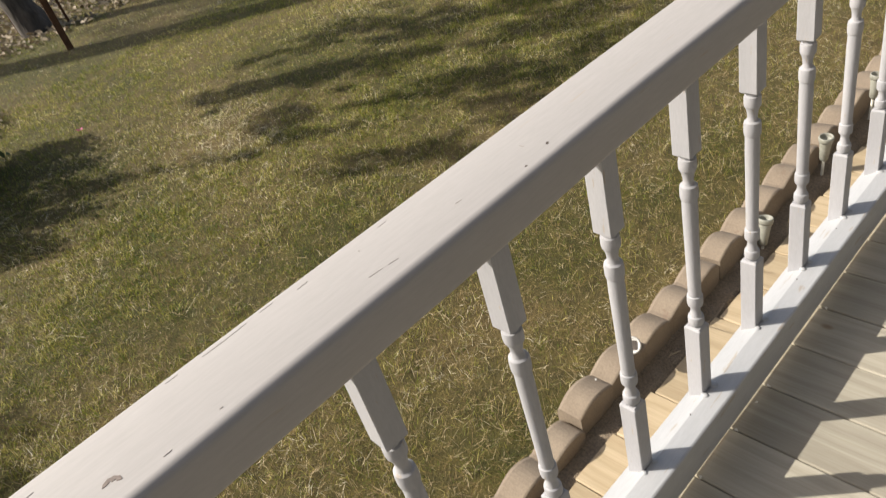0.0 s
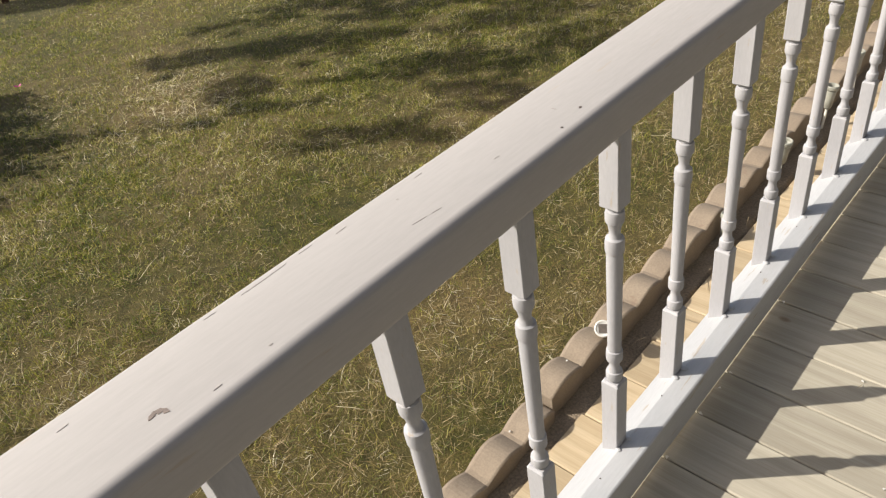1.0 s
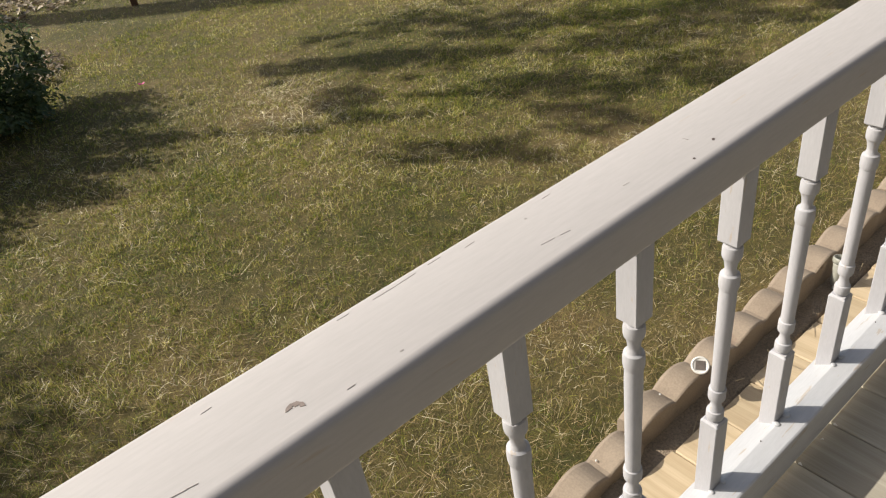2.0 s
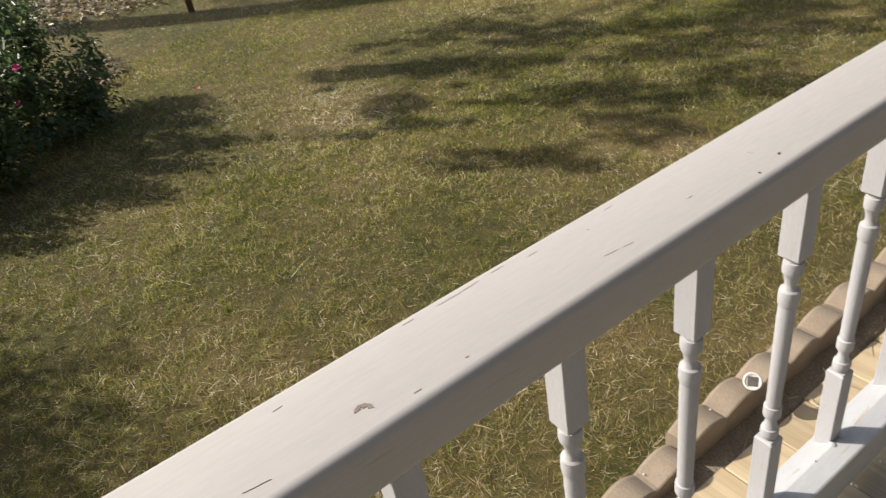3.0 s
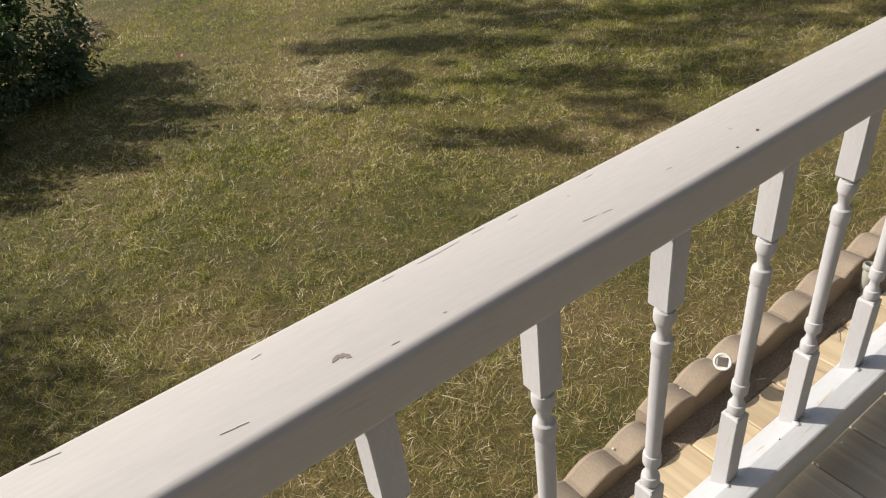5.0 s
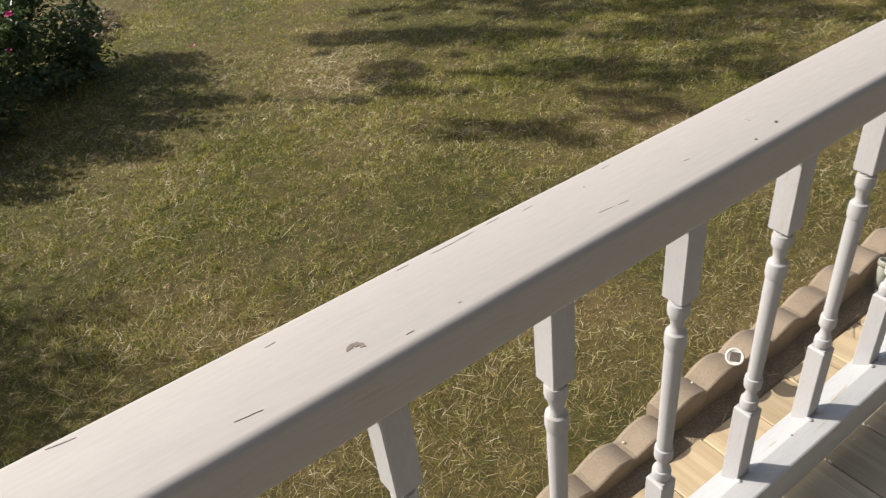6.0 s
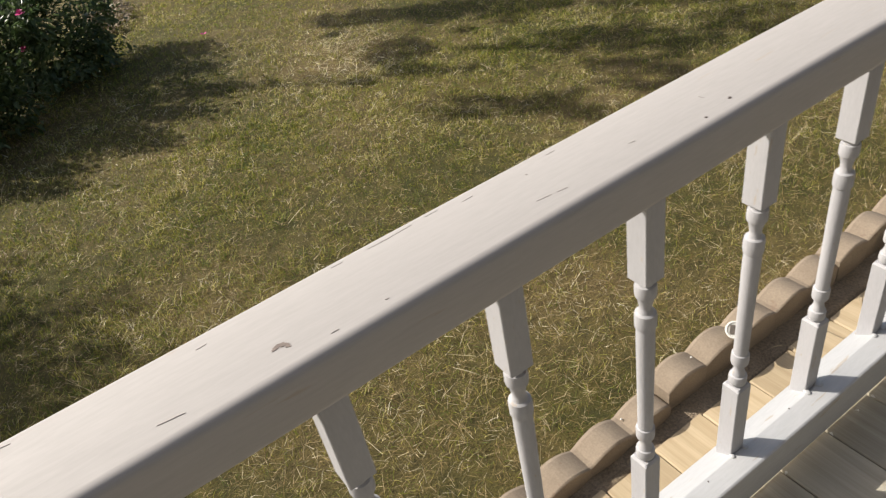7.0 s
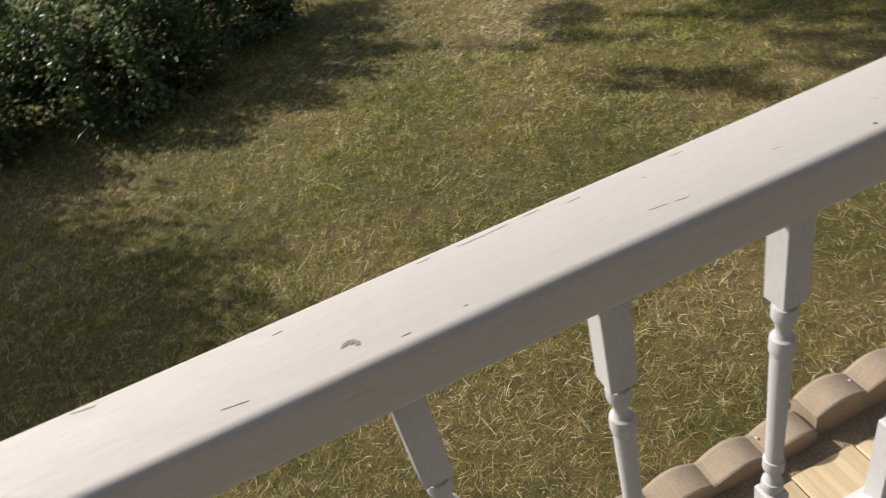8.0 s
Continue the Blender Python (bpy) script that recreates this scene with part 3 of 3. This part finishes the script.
# ---- solar garden lights ----
def solar_light(at, axis, label, whole=True):
    """A small stake light: white ring cap with a square dark solar cell, frosted cup, thin stake."""
    ob = thing("solar_light", label, "garden light", "solar lights beside the deck")
    q = Vector(axis).normalized().to_track_quat("Z", "Y")
    ob.matrix_basis = Matrix.Translation(at) @ q.to_matrix().to_4x4()
    bm = bmesh.new()
    seg = 24
    rows = [[bm.verts.new((r * math.cos(2 * math.pi * k / seg), r * math.sin(2 * math.pi * k / seg), z)) for k in range(seg)] for r, z in
            ((0.0190, -0.016), (0.0204, -0.012), (0.0208, -0.003), (0.0195, 0.0), (0.0168, 0.0)) + (((0.0158, -0.0012), (0.0152, -0.0016)) if whole else ((0.0155, -0.006), (0.0148, -0.0145)))]
    for a, b in zip(rows, rows[1:]):
        for k in range(seg):
            bm.faces.new((a[k], a[(k + 1) % seg], b[(k + 1) % seg], b[k]))
    bm.faces.new(rows[0][::-1])
    bm.faces.new(rows[-1])
    cap = part("cap", bm, M_WHITE_PLASTIC if whole else M_GREY_PLASTIC, ob, "white plastic ring cap" if whole else "grey open plastic rim", True)
    if whole:
        bm = bmesh.new()
        bmesh.ops.create_cube(bm, size=1, matrix=Matrix.Translation((0, 0, -0.0016)) @ Matrix.Diagonal((0.0212, 0.0212, 0.003, 1)))
        part("solar_cell", bm, M_PANEL, cap, "dull brownish square solar cell")
    bm = lathe(bmesh.new(), [(0.0165, -0.0155), (0.0165, -0.022), (0.0142, -0.045), (0.0125, -0.075), (0.009, -0.082)][::-1], 20)
    part("cup", bm, M_FROST if whole else M_GREY_PLASTIC, ob, "frosted plastic cup", True)
    bm = lathe(bmesh.new(), [(0.001, -0.30), (0.0045, -0.26), (0.0045, -0.081)], 10)
    part("stake", bm, M_FROST, ob, "", True)
    return ob


solar_light((0.945, 0.198, 0.100), (-0.55, -0.38, 0.72), "white solar stake light leaning over an edging stone")
solar_light((1.530, 0.165, 0.085), (0.22, 0.02, 1), "pale grey solar stake light beside the deck boards", False)
solar_light((1.895, 0.163, 0.130), (-0.05, -0.06, 1), "pale grey solar stake light without its cell", False)
solar_light((2.26, 0.163, 0.150), (0.06, -0.05, 1), "pale grey solar stake light without its cell", False)
solar_light((2.50, 0.168, 0.170), (-0.04, 0.03, 1), "pale grey solar stake light without its cell", False)


# ---- dry stalks in the trench ----
def stalk(points, r, label):
    bm = tube(bmesh.new(), points, [r, r * 0.9, r * 0.5], 5)
    return tagged(part("dry_stalk", bm, M_TWIG), label, "dry stalk", "dry stalks beside the deck")


random.seed(21)
for x, y in ((1.12, 0.17), (1.22, 0.16), (1.30, 0.18), (1.42, 0.17), (1.47, 0.155), (1.53, 0.18), (1.62, 0.165), (0.93, 0.18), (1.85, 0.17), (2.2, 0.18)):
    a, l = random.uniform(-0.9, 0.9), random.uniform(0.14, 0.24)
    e = random.uniform(0.45, 0.95)
    mid = (x + 0.5 * l * math.sin(a) * e, y - 0.015, -0.115 + 0.5 * l)
    stalk([(x, y, -0.125), mid, (x + l * math.sin(a), y - random.uniform(0.0, 0.06), -0.115 + l * e)], 0.0016, "thin dry tan stalk standing beside the deck")


# ---- leaves ----
def leaf_cloud(rng, centres, way, length, width, fold=0.25):
    """Pointed leaves, each of six corners folded along the rib: arrays of verts and faces."""
    n = len(centres)
    L, Wd = rng.uniform(*length, n), rng.uniform(*width, n)
    d = way / np.linalg.norm(way, axis=1, keepdims=True)
    side = np.cross(d, np.array([0, 0, 1.0]) + rng.normal(0, 0.35, (n, 3)))
    side /= np.linalg.norm(side, axis=1, keepdims=True)
    nrm = np.cross(side, d)
    pts = []
    for a, b, c in ((0, 0, 0), (0.35, 0.5, fold), (0.75, 0.36, fold * 0.7), (1, 0, -0.1), (0.75, -0.36, fold * 0.7), (0.35, -0.5, fold)):
        pts.append(centres + d * (L * a)[:, None] + side * (Wd * b)[:, None] + nrm * (Wd * c)[:, None])
    V = np.stack(pts, 1).reshape(-1, 3)
    k = np.arange(n)[:, None] * 6
    return V, [k + np.array([[0, 1, 2, 3]]), k + np.array([[0, 3, 4, 5]])]


def shrub(name, label, rng, lobes, foot, leaves, stems, flowers=()):
    ob = thing(name, label, "shrub", at=foot)
    base = np.array(foot)
    C, Wy = [], []
    r2 = random.Random(int(abs(foot[0]) * 100))
    tips = []
    for (cx, cy, cz, r, rz), share in zip(lobes, leaves):
        twigs = max(share // 26, 4)
        for _ in range(twigs):
            a = rng.normal(0, 1, 3)
            a /= np.linalg.norm(a)
            end = np.array([cx, cy, cz]) + a * np.array([r, r, rz]) * rng.uniform(0.45, 1.0)
            end[2] = max(end[2], 0.10)
            start = np.array([cx, cy, max(cz - 0.2, 0.12)]) + rng.normal(0, 0.07, 3)
            tips.append((start, end))
            k = 26
            u = rng.uniform(0.35, 1.05, k)[:, None]
            pos = start + (end - start) * u + rng.normal(0, 0.028, (k, 3))
            w = (end - start) * 0.7 + rng.normal(0, 0.35, (k, 3)) * np.linalg.norm(end - start)
            w[:, 2] -= 0.12
            C.append(pos)
            Wy.append(w)
    C, Wy = np.concatenate(C), np.concatenate(Wy)
    C[:, 2] = np.maximum(C[:, 2], 0.06)
    V, F = leaf_cloud(rng, C - base, Wy, (0.022, 0.048), (0.013, 0.025))
    foliage = array_mesh("foliage", V, F, M_LEAF, ob)
    foliage["label"] = "dark green pointed leaves"
    for i in range(stems):
        s, e = tips[r2.randrange(len(tips))]
        bm = tube(bmesh.new(), [Vector((r2.uniform(-0.05, 0.05), r2.uniform(-0.05, 0.05), 0)), Vector(s - base), Vector((s + e) / 2 - base) + Vector((0, 0, 0.03)), Vector(e - base)], [0.012, 0.009, 0.006, 0.003], 6)
        part("stem", bm, M_STEM, ob, "", True)
    for at in flowers:
        bm = bmesh.new()
        for ring, (n, rad, lift) in enumerate(((5, 0.021, 0.003), (5, 0.015, 0.010), (4, 0.009, 0.014))):
            for k in range(n):
                a = 2 * math.pi * (k + 0.5 * ring) / n
                o, t1 = Vector((math.cos(a), math.sin(a), 0)), Vector((-math.sin(a), math.cos(a), 0))
                pts = [Vector((0, 0, 0)), o * rad * 0.6 + t1 * rad * 0.55 + Vector((0, 0, lift)), o * rad + t1 * rad * 0.25 + Vector((0, 0, lift * 1.6)), o * rad - t1 * rad * 0.25 + Vector((0, 0, lift * 1.6)), o * rad * 0.6 - t1 * rad * 0.55 + Vector((0, 0, lift))]
                bm.faces.new([bm.verts.new(Vector(at) - Vector(foot) + p) for p in pts])
        part("flower", bm, M_PETAL, ob, "pink open flower")
    return ob


rng = np.random.default_rng(15)
shrub("rose_bush", "dark green leafy rose bush with pink flowers in the lawn", rng,
      ((-0.05, 3.95, 0.46, 0.44, 0.40), (-0.95, 3.60, 0.46, 0.46, 0.38), (-0.25, 3.25, 0.28, 0.28, 0.22), (0.28, 3.80, 0.24, 0.22, 0.18), (-0.45, 3.9, 0.75, 0.45, 0.38),
       (-1.5, 3.62, 0.48, 0.48, 0.40), (-0.52, 3.4, 0.40, 0.36, 0.32), (0.02, 3.24, 0.52, 0.075, 0.24), (-0.25, 3.22, 0.50, 0.09, 0.22), (0.14, 3.84, 0.62, 0.10, 0.18), (0.20, 4.15, 0.62, 0.10, 0.22),
       (0.44, 3.98, 0.34, 0.07, 0.15), (-0.72, 3.05, 0.42, 0.08, 0.22), (-1.15, 3.15, 0.46, 0.09, 0.24), (-0.42, 2.98, 0.38, 0.07, 0.18), (0.06, 3.55, 0.76, 0.08, 0.22), (-0.62, 3.55, 0.98, 0.09, 0.22), (-0.9, 3.35, 0.82, 0.08, 0.2),
       (-0.55, 3.25, 0.14, 0.50, 0.08), (-1.25, 3.35, 0.14, 0.45, 0.08), (0.10, 3.70, 0.13, 0.36, 0.08)),
      (-0.45, 3.75, 0.03), (4300, 4600, 1200, 900, 3900, 4600, 2700, 420, 480, 500, 460, 300, 380, 420, 320, 420, 420, 380, 1500, 1300, 900), 24, ((0.03, 3.10, 0.56), (-0.02, 3.25, 0.38)))
# unseen shrub, added and sized for the shade it casts on the near-left lawn
shrub("shrub", "tall dark green leafy shrub, unseen, added to shade the lawn's edge", rng,
      ((-1.98, 2.95, 1.25, 0.48, 0.62), (-2.3, 3.5, 1.6, 0.65, 0.8), (-2.05, 2.45, 0.9, 0.45, 0.5), (-2.25, 4.0, 1.2, 0.5, 0.6)), (-2.15, 3.0, 0.03), (7000, 7000, 4200, 3800), 14)


def petal(at, label):
    bm = bmesh.new()
    for k in range(3):
        a = 2.1 * k
        o, t1 = Vector((math.cos(a), math.sin(a), 0)), Vector((-math.sin(a), math.cos(a), 0))
        bm.faces.new([bm.verts.new(o * x + t1 * y + Vector((0, 0, z))) for x, y, z in ((0, 0, 0.024), (0.011, 0.009, 0.028), (0.02, 0.004, 0.033), (0.017, -0.007, 0.03), (0.007, -0.008, 0.026))])
    ob = part("fallen_flower", bm, M_PETAL)
    ob.location = at
    return tagged(ob, label, "flower")


petal((0.851, 3.622, 0.034), "fallen pink flower lying on the lawn")


# ---- trees and fence posts at the far side ----
def tree(name, label, foot, trunk_pts, radii, limbs, clumps, rng, per, leaf):
    ob = thing(name, label, "tree", at=foot)
    f = Vector(foot)
    part("trunk", tube(bmesh.new(), [Vector(p) - f for p in trunk_pts], radii, 14), M_BARK, ob, "", True)
    for pts, r in limbs:
        part("limb", tube(bmesh.new(), [Vector(p) - f for p in pts], [r, r * 0.7, r * 0.3], 8), M_BARK, ob, "", True)
    C, Wy = [], []
    for (c, axis, l, w) in clumps:
        u = rng.uniform(-1, 1, (per, 1))
        C.append(np.array(c) + np.array(axis) * u * l + rng.normal(0, 1, (per, 3)) * w * (1.15 - u * u * 0.8))
        Wy.append(np.array(axis) * 0.4 + rng.normal(0, 1, (per, 3)))
    C, Wy = np.concatenate(C) - np.array(foot), np.concatenate(Wy)
    V, F = leaf_cloud(rng, C, Wy, leaf, (leaf[0] * 0.6, leaf[1] * 0.6), 0.1)
    array_mesh("crown", V, F, M_CROWN, ob)["label"] = "open leafy crown with gaps"
    return ob


rng = np.random.default_rng(33)
big = []
# sprays of leaves on the drooping limbs: where each one's shade lies on the lawn, its half length and half width, and how many twigs
SPRAYS = ((1.50, 3.08, 0.16, 0.085, 13), (1.70, 2.82, 0.20, 0.07, 13), (1.45, 2.40, 0.13, 0.10, 13), (1.37, 2.14, 0.12, 0.07, 7), (1.90, 2.62, 0.22, 0.09, 17), (2.12, 2.34, 0.20, 0.11, 15), (1.74, 2.02, 0.16, 0.04, 4),
          (1.34, 1.62, 0.18, 0.07, 6), (1.52, 1.42, 0.20, 0.09, 11), (2.10, 1.58, 0.28, 0.15, 24), (1.92, 1.36, 0.22, 0.09, 9), (1.10, 2.36, 0.18, 0.06, 3), (2.55, 2.42, 0.34, 0.17, 22), (2.95, 1.80, 0.42, 0.24, 36), (2.62, 1.20, 0.40, 0.20, 26), (2.55, 1.85, 0.25, 0.10, 12),
          (3.45, 1.45, 0.50, 0.26, 44), (3.60, 0.75, 0.60, 0.24, 36), (2.35, 3.00, 0.34, 0.08, 12), (1.95, 3.20, 0.22, 0.05, 6))
for cx, cy, hl, hw, twigs in SPRAYS:
    for _ in range(twigs):
        a, r = rng.uniform(0, 2 * math.pi), math.sqrt(rng.uniform(0, 1.25))
        u, v = hl * r * math.cos(a), hw * r * math.sin(a)
        gxx, gyy, h = cx + 0.56 * u + 0.83 * v, cy - 0.83 * u + 0.56 * v, rng.uniform(2.7, 3.5)
        turn = -0.98 + rng.normal(0, 0.55)
        big.append(((gxx - 0.887 * h, gyy + 1.02 * h, h), (math.cos(turn), math.sin(turn), 0.05), rng.uniform(0.03, 0.09), rng.uniform(0.010, 0.024)))
for _ in range(46):
    gxx, h = rng.uniform(1.35, 2.9), rng.uniform(2.7, 3.5)
    gyy, turn = rng.uniform(1.3, 3.2), -0.98 + rng.normal(0, 0.7)
    big.append(((gxx - 0.887 * h, gyy + 1.02 * h, h), (math.cos(turn), math.sin(turn), 0.05), rng.uniform(0.03, 0.08), rng.uniform(0.008, 0.018)))
# more sprays, placed back along the sun from the far shaded lawn
far_sprays = len(big) + 105
while len(big) < far_sprays:
    gxx, gyy = rng.uniform(1.8, 3.6), rng.uniform(3.9, 6.0)
    if gyy < 4.62 - 0.9 * (gxx - 1.83) + max(0.0, gxx - 2.6) * 0.9 or gyy > 6.0 - 0.35 * (gxx - 1.8):
        continue
    h = rng.uniform(5.4, 6.8)
    big.append(((gxx - 0.892 * h, gyy + 1.013 * h, h), (0.84, -0.53, 0.05), rng.uniform(0.12, 0.30), rng.uniform(0.04, 0.08)))
# unseen tree, added so that its trunk and sprays cast the lawn's shade
tree("shade_tree", "tall unseen tree added for its shade, with a rough brown trunk and open crown", (-2.6, 10.1, 0.02),
     [(-2.6, 10.1, -0.1), (-2.62, 10.1, 1.2), (-2.66, 10.12, 3.2), (-2.7, 10.16, 5.6), (-2.72, 10.2, 8.2)], [0.30, 0.23, 0.20, 0.16, 0.07],
     [([(-2.72, 10.2, 7.7), (-3.0, 9.0, 7.3), (-3.3, 7.9, 6.6)], 0.05), ([(-2.72, 10.2, 7.9), (-2.0, 8.4, 6.0), (-1.15, 5.75, 3.5)], 0.045), ([(-2.72, 10.2, 7.8), (-1.5, 8.2, 6.1), (-0.4, 5.2, 3.5)], 0.045), ([(-2.72, 10.2, 7.8), (-2.4, 8.6, 5.9), (-1.6, 6.0, 3.4)], 0.04)],
     big, rng, 21, (0.03, 0.07))
small = [((1.4 + rng.uniform(-1.2, 1.2), 8.6 + rng.uniform(-1.0, 1.4), rng.uniform(4.6, 7.0)), (0.8, 0.6, 0.1), rng.uniform(0.3, 0.6), rng.uniform(0.08, 0.16)) for _ in range(34)]
tree("tree", "tree with a leaning grey-brown trunk beside the fence", (1.66, 6.72, 0.02),
     [(1.66, 6.72, -0.1), (1.645, 6.72, 0.05), (1.60, 6.74, 0.25), (1.50, 6.85, 1.2), (1.4, 7.3, 3.0), (1.4, 8.2, 5.5)], [0.20, 0.165, 0.125, 0.11, 0.09, 0.04],
     [([(1.42, 7.2, 2.7), (2.1, 7.9, 4.0), (2.4, 8.6, 5.2)], 0.05), ([(1.4, 7.5, 3.6), (0.8, 8.4, 4.8), (0.5, 9.2, 5.8)], 0.05)], small, rng, 60, (0.07, 0.12))


def fence_post(at, size, height, lean, label):
    ob = thing("fence_post", label, "fence post", "posts of the far fence", at=at)
    ob.rotation_euler = (radians(lean[0]), radians(lean[1]), 0)
    bm = bmesh.new()
    s = size / 2
    # T-shaped bar
    out = [(-s, -s * 0.2), (s, -s * 0.2), (s, s * 0.2), (s * 0.2, s * 0.2), (s * 0.2, s), (-s * 0.2, s), (-s * 0.2, s * 0.2), (-s, s * 0.2)]
    rows = [[bm.verts.new((x, y, z)) for x, y in out] for z in (-0.15, height)]
    for j in range(8):
        bm.faces.new((rows[0][j], rows[0][(j + 1) % 8], rows[1][(j + 1) % 8], rows[1][j]))
    bm.faces.new(rows[0][::-1])
    bm.faces.new(rows[1])
    part("bar", bm, M_RUST, ob)
    bm = bmesh.new()
    bmesh.ops.create_cube(bm, size=1, matrix=Matrix.Translation((0, 0, height + 0.008)) @ Matrix.Diagonal((size * 1.2, size * 1.2, 0.016, 1)))
    part("cap", bm, M_RUST, ob)
    return ob


fence_post((1.51, 5.57, 0.02), 0.05, 1.35, (0, 0), "rusty brown steel fence post standing in the grass")
fence_post((1.53, 6.95, 0.02), 0.022, 1.3, (0, -2), "thin dark steel fence post behind the tree")
fence_post((1.86, 6.55, 0.02), 0.022, 1.3, (0, -2), "thin dark steel fence post beside the tree")

# fallen leaves beyond the fence
rng = np.random.default_rng(8)
n = 9000
c = np.stack([rng.uniform(-1.5, 4.5, n), 6.1 + 3.6 * rng.uniform(0, 1, n) ** 0.8, np.zeros(n)], 1)
c[:, 2] = ground_z(c[:, 0], c[:, 1]) + rng.uniform(0.012, 0.04, n)
w = rng.normal(0, 1, (n, 3)) * np.array([1, 1, 0.25])
V, F = leaf_cloud(rng, c, w, (0.04, 0.08), (0.025, 0.05), 0.2)
tagged(array_mesh("fallen_leaves", V, F, M_LITTER), "dry tan leaf litter under the far trees", "leaves", kind="stuff")

# dry leaves lying at the edge of the rose bush
n = 620
a, r = rng.uniform(0, 2 * np.pi, n), np.sqrt(rng.uniform(0, 1, n))
c = np.stack([0.52 + 0.17 * r * np.cos(a) + 0.08 * r * np.sin(a), 4.62 + 0.34 * r * np.sin(a), np.zeros(n)], 1)
c[:, 2] = ground_z(c[:, 0], c[:, 1]) + rng.uniform(0.015, 0.06, n)
V, F = leaf_cloud(rng, c, rng.normal(0, 1, (n, 3)) * np.array([1, 1, 0.4]), (0.02, 0.05), (0.010, 0.022), 0.2)
tagged(array_mesh("dry_leaves", V, F, M_LITTER), "tan dry leaves heaped at the edge of the rose bush", "leaves", kind="stuff")

# nail heads along the bottom rail, splinters and twigs on the planks
for x, y in ((0.580, -0.026), (0.820, -0.020), (1.288, -0.022), (1.502, -0.022)):
    bm = bmesh.new()
    bmesh.ops.create_cone(bm, cap_ends=True, segments=8, radius1=0.0014, radius2=0.0011, depth=0.002, matrix=Matrix.Translation((x, y, 0.1284)))
    part("nail_head", bm, M_NAIL, bottom_rail, "dark nail head")
random.seed(41)
for x, y, l in ((1.075, 0.12, 0.06), (1.06, 0.10, 0.05), (1.32, 0.118, 0.05), (1.18, -0.30, 0.02), (0.80, -0.33, 0.025)):
    a = random.uniform(0, 3.1)
    d = Vector((math.cos(a), math.sin(a), 0)) * l / 2
    bm = tube(bmesh.new(), [Vector((x, y, 0.0022)) - d, Vector((x, y, 0.004)) + Vector((-d.y, d.x, 0)) * 0.15, Vector((x, y, 0.0024)) + d], [0.0006, 0.0008, 0.0004], 5)
    tagged(part("wood_splinter", bm, M_TWIG), "pale dry splinter lying on the deck planks", "splinter", "splinters on the deck")
# white flecks; those by the rail imitate sunlight slipping under it at the joints
for x, y, size in ((0.922, -0.062, 0.0045), (0.779, -0.060, 0.004), (1.012, -0.064, 0.003), (1.067, -0.062, 0.004), (1.357, -0.066, 0.004), (0.60, -0.075, 0.003), (1.20, -0.30, 0.003), (0.95, -0.42, 0.003)):
    bm = bmesh.new()
    a = random.uniform(0, 6.28)
    rows = [[bm.verts.new((x + size * r * math.cos(a + b), y + size * r * math.sin(a + b), z)) for b, r in ((0, 1.6), (2.0, 0.8), (3.0, 0.6), (4.3, 0.9))] for z in (0.0012, 0.0030)]
    for j in range(4):
        bm.faces.new((rows[0][j], rows[0][(j + 1) % 4], rows[1][(j + 1) % 4], rows[1][j]))
    bm.faces.new(rows[0][::-1])
    bm.faces.new(rows[1])
    tagged(part("light_fleck", bm, M_WHITE_PLASTIC), "tiny white fleck on the deck planks, mostly standing in for sunlight under the rail", "paint flake", "paint flakes on the deck")
for x, y, z in ((0.838, 0.228, 0.068), (0.62, 0.23, 0.034)):
    bm = bmesh.new()
    bmesh.ops.create_icosphere(bm, subdivisions=1, radius=0.0025, matrix=Matrix.Translation((x, y, z)) @ Matrix.Diagonal((1.3, 1, 0.7, 1)))
    tagged(part("pebble", bm, M_WHITE_PLASTIC), "tiny white pebble lying on an edging stone", "pebble", "pebbles on the edging")
